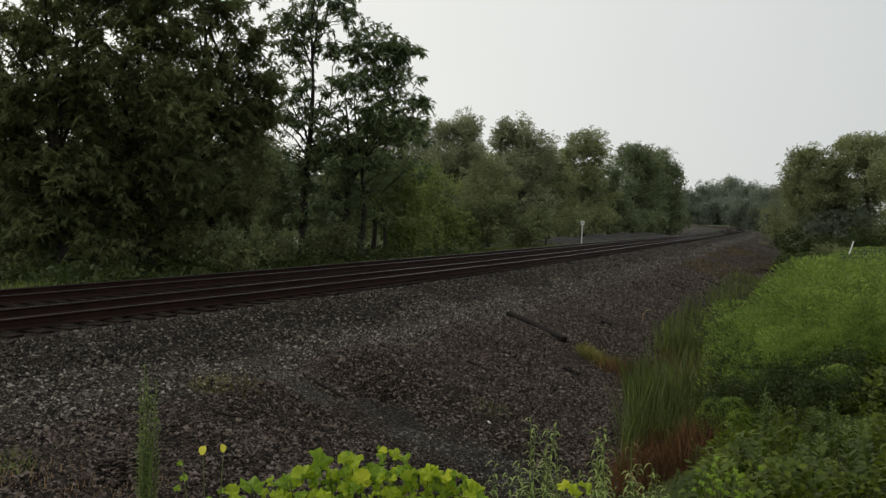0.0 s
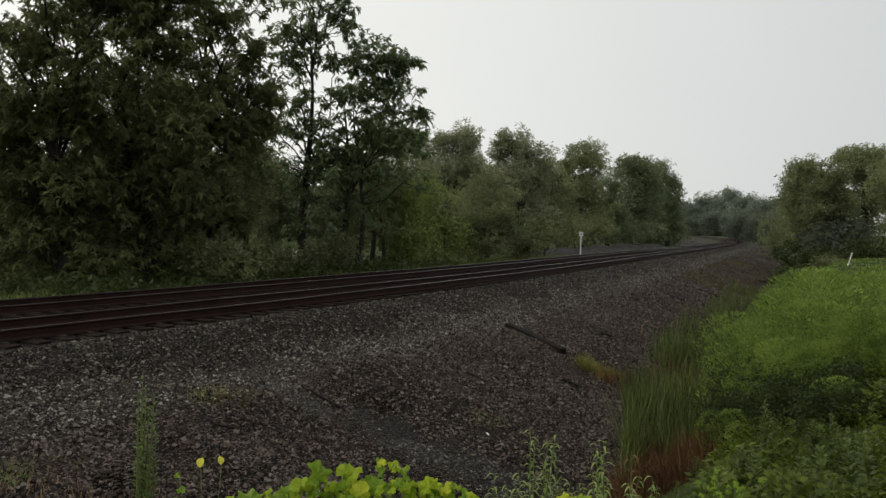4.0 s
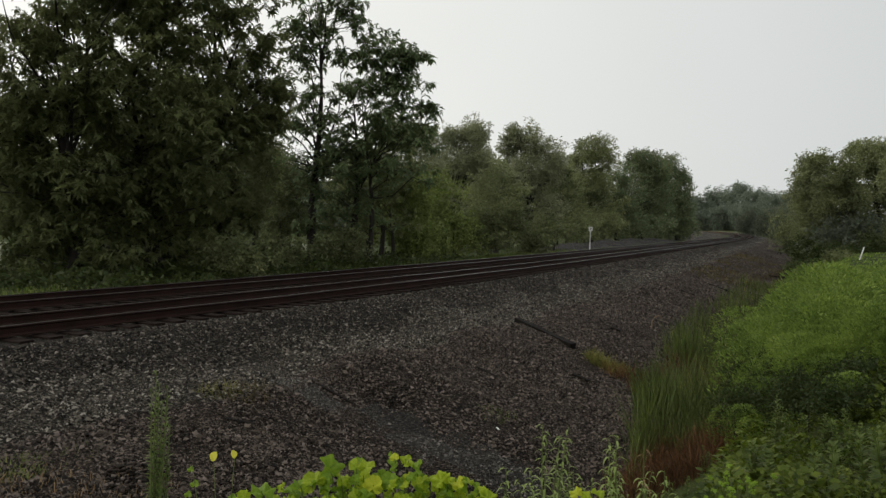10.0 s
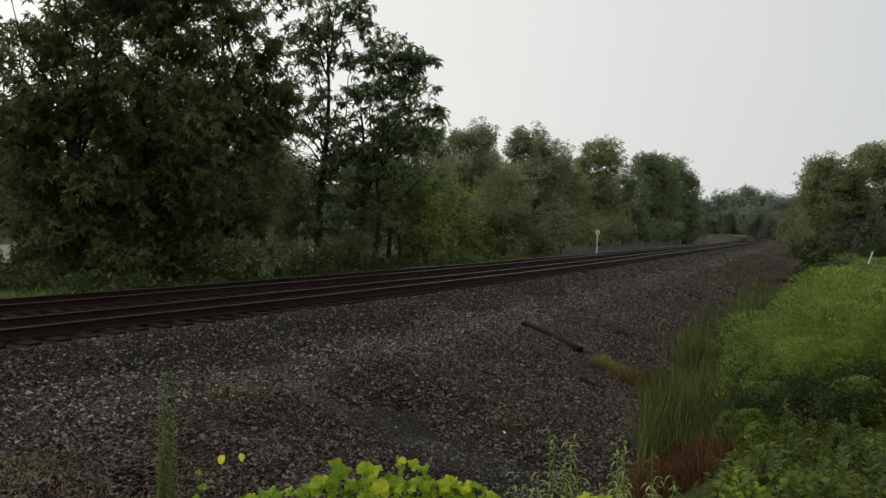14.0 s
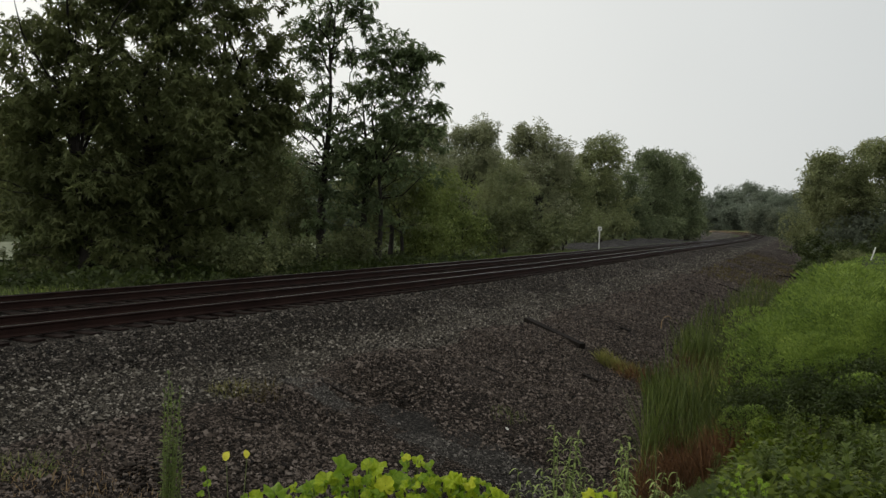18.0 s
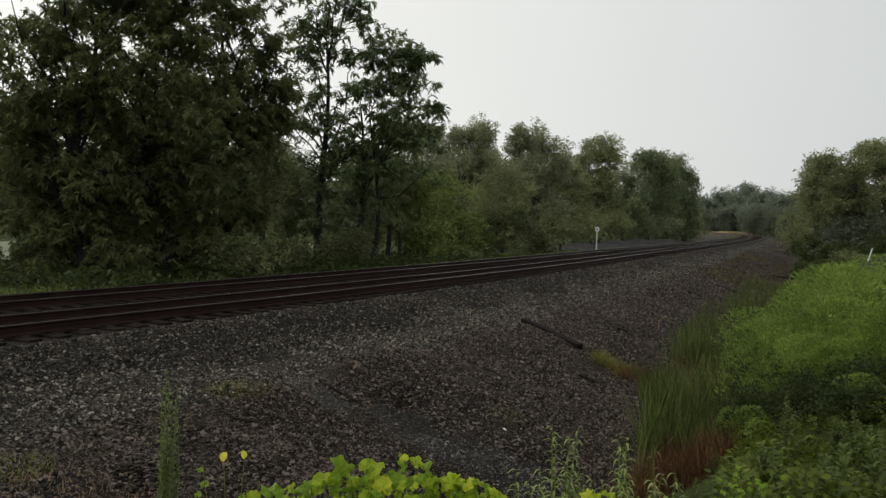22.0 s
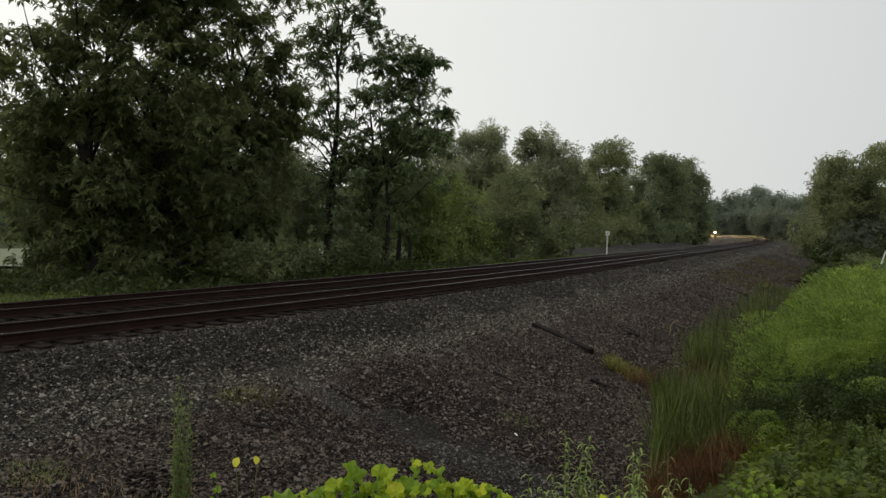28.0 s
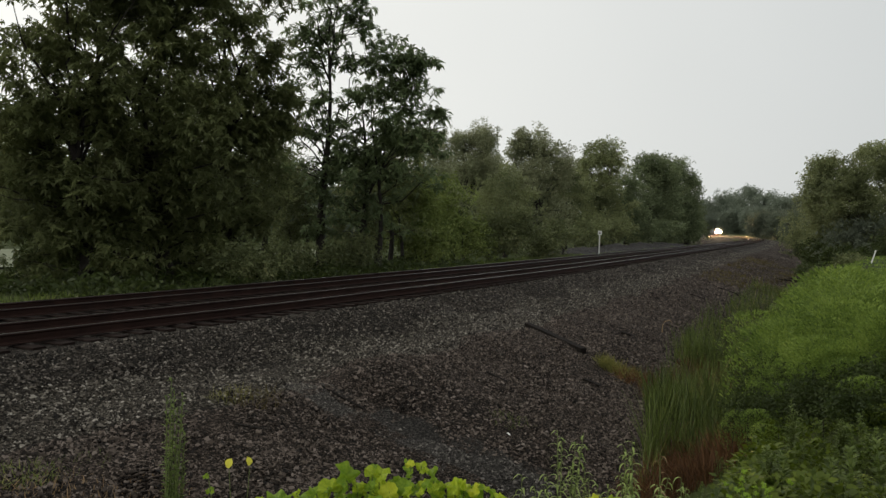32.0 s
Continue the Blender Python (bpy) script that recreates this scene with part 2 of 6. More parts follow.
M_VINE = leaf_mat("vine_leaf", (0.25, 0.35, 0.018), (0.43, 0.52, 0.036), (0.58, 0.60, 0.06), rough=0.4, trans=0.4, patch=9.0)
M_YELLOW = leaf_mat("yellowed_leaf", (0.66, 0.62, 0.05), (0.80, 0.76, 0.12), rough=0.5, trans=0.4)
M_WHITE = surface("weathered_white_paint", [(0.3, (0.55, 0.55, 0.53)), (0.7, (0.76, 0.76, 0.74))], 4, 40, 0.6, bump=0.1, depth=0.002)
M_DARK = surface("black_paint", [(0.3, (0.012, 0.012, 0.013)), (0.7, (0.03, 0.03, 0.032))], 2, 30, 0.45, bump=0.05, depth=0.002)
M_STEEL = surface("grimy_steel", [(0.3, (0.05, 0.048, 0.046)), (0.7, (0.13, 0.12, 0.115))], 3, 30, 0.5, metal=0.5, bump=0.1, depth=0.003)
M_GLASS, _nt, _b = base_mat("cab_glass", 0.05)
_b.inputs["Base Color"].default_value = (0.02, 0.025, 0.03, 1)
M_LAMP = glow_mat("headlight_lens", (1.0, 0.60, 0.25), 65000.0)
M_PALE = surface("pale_field", [(0.3, (0.105, 0.124, 0.068)), (0.7, (0.174, 0.192, 0.118))], 0.2, 6, 0.95, bump=0.4, depth=0.05)

M_LEAF_HILL = leaf_mat("hill_wood_leaf", (0.06, 0.078, 0.058), (0.12, 0.145, 0.105), patch=0.04)
# leaf green darkened to hold the shade below trees and weeds
M_LEAF_SHADED = leaf_mat("shade_toned_shrub_leaf", (0.025, 0.037, 0.010), (0.059, 0.079, 0.021), (0.098, 0.115, 0.033), patch=1.5)
# shade of the hollow under the weeds, kept in a darker green
M_LEAF_HOLLOW_SHADE = leaf_mat("shade_toned_hollow_leaf", (0.022, 0.035, 0.009), (0.062, 0.084, 0.022), (0.112, 0.124, 0.037), patch=2.5)
# greyed and lifted part way towards the haze around the bend
M_LEAF_HALF_HAZE = leaf_mat("haze_greyed_curve_leaf", (0.085, 0.102, 0.074), (0.165, 0.19, 0.135), trans=0.6, patch=0.1, vary=0.2)
M_VINE_OLD = leaf_mat("old_vine_leaf", (0.15, 0.26, 0.02), (0.29, 0.41, 0.035), (0.40, 0.47, 0.05), rough=0.4, trans=0.4, patch=9.0)
M_VINE_NEW = leaf_mat("young_vine_leaf", (0.32, 0.43, 0.022), (0.54, 0.62, 0.045), (0.68, 0.66, 0.08), rough=0.45, trans=0.4, patch=9.0)
M_YELLOW_LEAF = leaf_mat("yellow_vine_leaf", (0.44, 0.50, 0.03), (0.60, 0.62, 0.06), rough=0.5, trans=0.4, patch=9.0)
M_HERB3 = leaf_mat("fine_weed_leaf", (0.08, 0.125, 0.028), (0.19, 0.26, 0.06), rough=0.5, trans=0.35, patch=5.0)
M_LEAF_VERGE = leaf_mat("verge_shrub_leaf", (0.095, 0.129, 0.034), (0.280, 0.335, 0.100), (0.403, 0.391, 0.146), patch=0.5, vary=0.36)
M_HEAP = gravel_mat("heaped_stone", [(0.0, (0.032, 0.030, 0.029)), (0.5, (0.068, 0.064, 0.061)), (1.0, (0.152, 0.144, 0.136))], 9.0)
M_HERB = leaf_mat("herb_leaf", (0.034, 0.057, 0.006), (0.131, 0.171, 0.017), (0.246, 0.271, 0.034), rough=0.5, trans=0.35, patch=2.2)
M_HERB2 = leaf_mat("weed_leaf", (0.065, 0.097, 0.022), (0.148, 0.194, 0.047), rough=0.5, trans=0.35, patch=4.0)
M_PALELEAF = leaf_mat("pale_weed_leaf", (0.148, 0.213, 0.049), (0.344, 0.426, 0.139), rough=0.5, trans=0.4, patch=4.0)
M_STRAW = leaf_mat("dry_straw", (0.16, 0.10, 0.05), (0.34, 0.24, 0.13), rough=0.8, trans=0.15, patch=2.0)
M_OLIVE = leaf_mat("olive_weed", (0.05, 0.035, 0.012), (0.12, 0.10, 0.03), (0.18, 0.17, 0.05), rough=0.7, trans=0.2, patch=0.6)
M_STEM = surface("green_stem", [(0.3, (0.06, 0.09, 0.02)), (0.7, (0.14, 0.16, 0.05))], 10, 80, 0.6, bump=0.1, depth=0.001)

M_OLDTIE = surface("rotten_sleeper_wood", [(0.3, (0.006, 0.005, 0.004)), (0.6, (0.014, 0.011, 0.009)), (0.8, (0.04, 0.032, 0.026))], 4.0, 50, 0.9, bump=0.7, depth=0.01, spec=0.15)

M_TUFT = leaf_mat("yellowing_grass", (0.09, 0.095, 0.025), (0.23, 0.22, 0.06), (0.36, 0.33, 0.11), rough=0.7, trans=0.3, patch=1.5)

# ---------------------------------------------------------------- mesh tools
rng = np.random.default_rng(7)


def mesh_of(name, verts, faces, mats, face_mats=None, smooth=False):
    """A mesh from arrays: vertices (n, 3) and faces (m, k) of one size."""
    verts, faces = np.asarray(verts, np.float32), np.asarray(faces, np.int32)
    me = bpy.data.meshes.new(name)
    me.vertices.add(len(verts))
    me.vertices.foreach_set("co", verts.ravel())
    k = faces.shape[1]
    me.loops.add(faces.size)
    me.loops.foreach_set("vertex_index", faces.ravel())
    me.polygons.add(len(faces))
    me.polygons.foreach_set("loop_start", np.arange(0, faces.size, k, dtype=np.int32))
    me.polygons.foreach_set("loop_total", np.full(len(faces), k, np.int32))
    for m in mats if isinstance(mats, (list, tuple)) else [mats]:
        me.materials.append(m)
    if face_mats is not None:
        me.polygons.foreach_set("material_index", np.asarray(face_mats, np.int32))
    if smooth:
        me.polygons.foreach_set("use_smooth", np.ones(len(faces), bool))
    me.update(calc_edges=True)
    return me


def part_me(name, me, parent, label="", at=None):
    ob = new(name, me)
    ob.parent = parent
    if at is not None:
        ob.matrix_basis = at
    if label:
        ob["label"] = label
    return ob


def part(name, bm, material, parent, label="", at=None):
    me = bpy.data.meshes.new(name)
    bm.to_mesh(me)
    bm.free()
    me.materials.append(material)
    return part_me(name, me, parent, label, at)


def thing(name, at, label, category, group="", kind=""):
    ob = new(name)
    ob.matrix_basis = at
    return tagged(ob, label, category, group, kind)


def box_bm(sx, sy, sz, at=(0, 0, 0), bevel=0.0, bm=None):
    bm = bm or bmesh.new()
    r = bmesh.ops.create_cube(bm, size=1.0, matrix=Matrix.Translation(at) @ Matrix.Diagonal((sx, sy, sz, 1)))
    if bevel:
        es = list({e for v in r["verts"] for e in v.link_edges})
        bmesh.ops.bevel(bm, geom=es, offset=bevel, segments=2, affect="EDGES", profile=0.6)
    return bm


def tube_bm(r1, r2, length, m=None, n=12, bm=None):
    bm = bm or bmesh.new()
    bmesh.ops.create_cone(bm, cap_ends=True, segments=n, radius1=r1, radius2=r2, depth=length, matrix=m or Matrix())
    return bm


def scatter(proto_v, proto_f, pos, rot, scale):
    """Copies of a small form: positions (n, 3), rotations (n, 3, 3), scales (n,) or (n, 3)."""
    n, v = len(pos), len(proto_v)
    scale = np.asarray(scale, float)
    if scale.ndim == 1:
        scale = np.repeat(scale[:, None], 3, 1)
    p = proto_v[None] * scale[:, None, :]
    p = np.einsum("nij,nvj->nvi", rot, p) + pos[:, None, :]
    f = proto_f[None] + (np.arange(n) * v)[:, None, None]
    return p.reshape(-1, 3), f.reshape(-1, proto_f.shape[1])


def turns(n, tilt=0.5, r=None):
    """Random rotations: any heading, tilted up to so many radians."""
    r = r or rng
    a, b, c = r.uniform(0, 2 * np.pi, n), r.uniform(-tilt, tilt, n), r.uniform(-tilt, tilt, n)
    ca, sa, cb, sb, cc, sc = np.cos(a), np.sin(a), np.cos(b), np.sin(b), np.cos(c), np.sin(c)
    z, o = np.zeros(n), np.ones(n)
    rz = np.stack([np.stack([ca, -sa, z], -1), np.stack([sa, ca, z], -1), np.stack([z, z, o], -1)], 1)
    rx = np.stack([np.stack([o, z, z], -1), np.stack([z, cb, -sb], -1), np.stack([z, sb, cb], -1)], 1)
    ry = np.stack([np.stack([cc, z, sc], -1), np.stack([z, o, z], -1), np.stack([-sc, z, cc], -1)], 1)
    return rz @ rx @ ry


def joined(pieces):
    vs, fs, n = [], [], 0
    for v, f in pieces:
        vs.append(v)
        fs.append(f + n)
        n += len(v)
    return np.concatenate(vs), np.concatenate(fs)


# ---------------------------------------------------------------- the line of the railway
# s runs along the rail nearest the camera, o to its far side; curvature in 1/m
LINE_S = np.arange(-80.0, 1300.0, 1.0)
_k = np.where(LINE_S < 45, 0.002425, 0.000075)
_k = np.where(LINE_S > 171.5, 0.000075 + np.minimum((LINE_S - 171.5) / 92.7, 1) * 0.000822, _k)
_c = np.cumsum(_k)
LINE_H = radians(31.155) - (_c - _c[80])
LINE_X, LINE_Y = np.cumsum(np.sin(LINE_H)), np.cumsum(np.cos(LINE_H))
LINE_X += -LINE_X[80] - 12.226 * np.cos(LINE_H[80])
LINE_Y += -LINE_Y[80] + 12.226 * np.sin(LINE_H[80])
GAUGE, SPACING = 1.51, 3.96


# the line dips a little before the bend and climbs beyond it
LINE_Z = np.interp(LINE_S, [60, 170, 300, 520], [0.0, -0.26, -0.09, 1.22])
LINE_Z = np.convolve(np.pad(LINE_Z, 40, "edge"), np.ones(81) / 81, "valid")


def rise(s):
    return np.interp(s, LINE_S, LINE_Z)


def line(s, o):
    x, y, h = (np.interp(s, LINE_S, a) for a in (LINE_X, LINE_Y, LINE_H))
    return x - np.cos(h) * o, y + np.sin(h) * o


def heading(s):
    return float(np.interp(s, LINE_S, LINE_H))


def place(x, y):
    """(s, q) of points of the plan; q is positive on the camera's side of the nearest rail."""
    x, y = np.atleast_1d(np.asarray(x, float)), np.atleast_1d(np.asarray(y, float))
    s, q = np.empty(len(x)), np.empty(len(x))
    for i in range(0, len(x), 4000):
        d = (x[i:i + 4000, None] - LINE_X[None, ::2]) ** 2 + (y[i:i + 4000, None] - LINE_Y[None, ::2]) ** 2
        j = d.argmin(1) * 2
        h = LINE_H[j]
        dx, dy = x[i:i + 4000] - LINE_X[j], y[i:i + 4000] - LINE_Y[j]
        s[i:i + 4000] = LINE_S[j] + dx * np.sin(h) + dy * np.cos(h)
        q[i:i + 4000] = dx * np.cos(h) - dy * np.sin(h)
    return s, q


PROFILE_Q = [-300, -30, -12, -9.0, -7.7, -6.4, -3.4, -2.7, -2.0, 0.85, 2.7, 4.5, 8.0, 8.8, 9.8, 11.5, 12.6, 14, 40, 300]
PROFILE_Z = [-0.8, -0.7, -0.45, -0.45, -0.62, -0.25, -0.25, -0.30, -0.25, -0.25, -0.76, -0.82, -1.72, -1.85, -1.72, -0.50, -0.10, 0.0, 0.0, 0.0]


def relief(x, y):
    # the edge of a small slip in the gravel slope
    along, across = (x + 2.3) * 0.70 - (y - 13.3) * 0.71, (x + 2.3) * 0.71 + (y - 13.3) * 0.70
    slip = 0.07 * np.tanh(across / 0.12) * np.exp(-((along - 1.6) / 1.6) ** 4) * np.exp(-(across / 1.2) ** 2)
    return slip + 0.07 * np.sin(x * 1.3 + 0.7 * np.sin(y * 0.9)) * np.sin(y * 1.1 + 1.7) + 0.025 * np.sin(x * 3.7 + y * 2.1) * np.sin(y * 4.3 - x * 1.9)


def level(x, y):
    """Height of the ground at points of the plan."""
    s, q = place(x, y)
    fade = np.interp(np.abs(q + 2.7), [3.8, 6], [0.15, 1.0])
    return np.interp(q, PROFILE_Q, PROFILE_Z) + rise(s) + relief(np.asarray(x), np.asarray(y)) * fade


def level1(x, y):
    return float(level([x], [y])[0])


# ---------------------------------------------------------------- ground
def build_ground():
    ang = np.concatenate([np.radians(np.arange(-38, 38, 0.8)), np.radians(np.arange(38, 322, 4.0))])
    rad = np.concatenate([[0.0, 0.3], np.geomspace(1.0, 60, 150), np.geomspace(63, 3500, 60)])
    A, Rr = np.meshgrid(ang, rad)
    x, y = (Rr * np.sin(A)).ravel(), (Rr * np.cos(A)).ravel()
    s, q = place(x, y)
    z = level(x, y)
    under = (q > -7.5) & (q < 9.5) & (s < 780)
    z = np.where(under, z - 0.25, z)
    n, m = len(ang), len(rad)
    i, j = np.meshgrid(np.arange(m - 1), np.arange(n), indexing="ij")
    f = np.stack([i * n + j, i * n + (j + 1) % n, (i + 1) * n + (j + 1) % n, (i + 1) * n + j], -1).reshape(-1, 4)
    tagged(new("ground", mesh_of("ground", np.stack([x, y, z], -1), f[:, ::-1], M_EARTH, smooth=True)),
           "damp grassy earth on both sides of the railway", "ground", kind="structure")


def build_bed():
    ss = np.concatenate([np.arange(-60, 60, 0.5), np.arange(60, 200, 1.0), np.arange(200, 800, 5.0)])
    qq = np.concatenate([np.linspace(-8.2, 0.8, 31), np.linspace(1.0, 10.2, 47)])
    S, Q = np.meshgrid(ss, qq, indexing="ij")
    x, y = line(S.ravel(), -Q.ravel())
    z = level(x, y) + 0.005 + 0.02 * rng.normal(size=x.size) * np.interp(Q.ravel(), [0.6, 1.2], [0.2, 0.6])
    z -= np.interp(Q.ravel(), [-8.2, -7.6, 9.3, 10.2], [0.3, 0.0, 0.0, 0.35])
    n = len(qq)
    i, j = np.meshgrid(np.arange(len(ss) - 1), np.arange(n - 1), indexing="ij")
    f = np.stack([i * n + j, i * n + j + 1, (i + 1) * n + j + 1, (i + 1) * n + j], -1).reshape(-1, 4)
    return tagged(new("ballast", mesh_of("ballast", np.stack([x, y, z], -1), f[:, ::-1], M_BED, zone(Q.ravel()[f[:, 0]], x[f[:, 0]], y[f[:, 0]]), True)),
                  "dark crushed stone bank sloping from the tracks to a ditch", "ballast", kind="structure")


def build_apron():
    """Levelled waste stone on the inside of the bend, beyond the far track."""
    ss, oo = np.arange(160, 560, 6.0), np.linspace(7.0, 30.0, 10)
    S, O = np.meshgrid(ss, oo, indexing="ij")
    x, y = line(S.ravel(), O.ravel())
    r = np.random.default_rng(8)
    z = level(x, y) + 0.12 + 0.05 * r.normal(size=x.size) - np.interp(O.ravel(), [7, 9, 26, 30], [0.5, 0, 0, 0.6])
    n = len(oo)
    i, j = np.meshgrid(np.arange(len(ss) - 1), np.arange(n - 1), indexing="ij")
    f = np.stack([i * n + j, i * n + j + 1, (i + 1) * n + j + 1, (i + 1) * n + j], -1).reshape(-1, 4)
    tagged(new("gravel_apron", mesh_of("gravel_apron", np.stack([x, y, z], -1), f, M_BED[1], smooth=True)),
           "levelled grey gravel on the inside of the bend", "gravel", kind="structure")


build_ground()
ballast = build_bed()
build_apron()

# ---------------------------------------------------------------- tracks
# head with rounded shoulders, web and foot
RAIL_SECTION = [(-0.0375, -0.014), (-0.0355, -0.007), (-0.030, -0.0025), (-0.018, 0.0), (0.018, 0.0), (0.030, -0.0025), (0.0355, -0.007), (0.0375, -0.014),
                (0.038, -0.035), (0.011, -0.055), (0.009, -0.145), (0.07, -0.172), (0.07, -0.186),
                (-0.07, -0.186), (-0.07, -0.172), (-0.009, -0.145), (-0.011, -0.055), (-0.038, -0.035)]


def rail_mesh(o):
    ss = np.concatenate([np.arange(-60, 60, 0.6), np.arange(60, 240, 1.5), np.arange(240, 1000, 4.0)])
    k = len(RAIL_SECTION)
    vs = np.empty((len(ss), k, 3))
    wob = 0.004 * np.sin(ss * 0.35 + o) + 0.003 * np.sin(ss * 0.83 + 2 * o)
    for i, (a, b) in enumerate(RAIL_SECTION):
        x, y = line(ss, o - a)
        vs[:, i] = np.stack([x, y, rise(ss) + b + wob], -1)
    i, j = np.meshgrid(np.arange(len(ss) - 1), np.arange(k), indexing="ij")
    f = np.stack([i * k + j, i * k + (j + 1) % k, (i + 1) * k + (j + 1) % k, (i + 1) * k + j], -1).reshape(-1, 4)
    fm = np.where(j.ravel() < 7, 1, 0)
    me = mesh_of("rail", vs.reshape(-1, 3), f[:, ::-1], [M_RAIL, M_HEAD], fm)
    me.polygons.foreach_set("use_smooth", fm.astype(bool))
    return me


def sleeper_mesh():
    bm = box_bm(2.6, 0.23, 0.18, (0, 0, -0.09), 0.012)
    for v in bm.verts:
        v.co += Vector((random.uniform(-0.02, 0.02), random.uniform(-0.008, 0.008), random.uniform(-0.006, 0.006)))
    me = bpy.data.meshes.new("sleeper")
    bm.to_mesh(me)
    bm.free()
    me.materials.append(M_TIE)
    return me


def build_track(o_near, label):
    track = thing("railway_track", pose(0, 0, 0), label, "railway track", "pair of tracks")
    for o in (o_near, o_near + GAUGE):
        part_me("rail", rail_mesh(o), track, "rusty steel rail with a worn bright head")
    tie_set = [sleeper_mesh() for _ in range(3)]
    plate = bpy.data.meshes.new("tie_plate")
    pb = box_bm(0.34, 0.19, 0.02, (0, 0, 0.012), 0.004)
    pb.to_mesh(plate)
    pb.free()
    plate.materials.append(M_RAIL)
    rest = []
    r = random.Random(int(o_near * 10) + 3)
    s, count = -30.0, 0
    while s < 420:
        c = line(s, o_near + GAUGE / 2 + r.uniform(-0.04, 0.04))
        m = pose(c[0], c[1], float(rise(s)) - 0.205, 0, 0, -math.degrees(heading(s)) + r.uniform(-1, 1))
        if count < 260:
            t = part_me("sleeper", tie_set[r.randrange(3)], track, at=m)
            if count < 60:
                for sx in (-GAUGE / 2, GAUGE / 2):
                    part_me("tie_plate", plate, t, at=pose(sx, 0, 0))
        else:
            rest.append(m)
        count += 1
        s += 0.52
    proto = np.array([(a, b, c) for a in (-1.3, 1.3) for b in (-0.115, 0.115) for c in (-0.18, 0)])
    pf = np.array([(0, 1, 3, 2), (4, 6, 7, 5), (0, 4, 5, 1), (2, 3, 7, 6), (1, 5, 7, 3), (0, 2, 6, 4)])
    v, f = scatter(proto, pf, np.array([m.translation[:] for m in rest]), np.array([np.array(m.to_3x3()) for m in rest]), np.ones(len(rest)))
    far = part_me("distant_sleepers", mesh_of("distant_sleepers", v, f, M_TIE), track)
    far["kind"] = "stuff"
    return track


near_track = build_track(0.0, "near railway track of rusty rails on dark wooden sleepers")
far_track = build_track(SPACING, "far railway track of rusty rails on dark wooden sleepers")

# ---------------------------------------------------------------- trees
def diamond(w):
    return np.array([(0, 0, 0), (-0.5 * w, 0.45, 0.05), (0, 1, -0.08), (0.5 * w, 0.45, 0.05)]), np.array([(0, 1, 2, 3)])


def tuft(n=6, width=0.45):
    """A small spray of simple leaves of unit size."""
    dv, df = diamond(width)
    r = np.random.default_rng(n)
    pos = r.uniform(-0.45, 0.45, (n, 3))
    return scatter(dv, df, pos, turns(n, 1.2, r), r.uniform(0.45, 0.8, n))


def rosette(n=9, width=0.36):
    """Long leaves of about unit length that spring from a twig's end and droop."""
    r = np.random.default_rng(3 * n)
    pcs = []
    for i in range(n):
        a = 2 * math.pi * (i + r.uniform(-0.3, 0.3)) / n
        up, ln, w = r.uniform(-0.3, 0.75), r.uniform(0.65, 1.1), width * r.uniform(0.8, 1.25)
        out, z = ln * np.array([0.0, 0.48, 0.84]), ln * np.array([0.0, 0.55 * up - 0.14, up - 0.55])
        c, q, half = math.cos(a), math.sin(a), 0.5 * w * ln
        pcs.append((np.array([(0, 0, 0), (out[1] * c - half * q, out[1] * q + half * c, z[1]), (out[2] * c, out[2] * q, z[2]), (out[1] * c + half * q, out[1] * q - half * c, z[1] + 0.05)]), np.array([(0, 3, 2, 1)])))
    return joined(pcs)


TUFT, ROSETTE = tuft(7), rosette()


def limb(points, radii, n=6):
    """A tapering round limb through points."""
    points, radii = np.asarray(points, float), np.asarray(radii, float)
    d = np.gradient(points, axis=0)
    d /= np.linalg.norm(d, axis=1)[:, None] + 1e-9
    up = np.where(np.abs(d[:, 2:3]) > 0.9, np.array([[1.0, 0, 0]]), np.array([[0, 0, 1.0]]))
    a = np.cross(d, up)
    a /= np.linalg.norm(a, axis=1)[:, None] + 1e-9
    b = np.cross(d, a)
    th = np.linspace(0, 2 * np.pi, n, endpoint=False)
    v = points[:, None] + radii[:, None, None] * (np.cos(th)[None, :, None] * a[:, None] + np.sin(th)[None, :, None] * b[:, None])
    k = len(points)
    i, j = np.meshgrid(np.arange(k - 1), np.arange(n), indexing="ij")
    f = np.stack([i * n + j, i * n + (j + 1) % n, (i + 1) * n + (j + 1) % n, (i + 1) * n + j], -1).reshape(-1, 4)
    return v.reshape(-1, 3), f


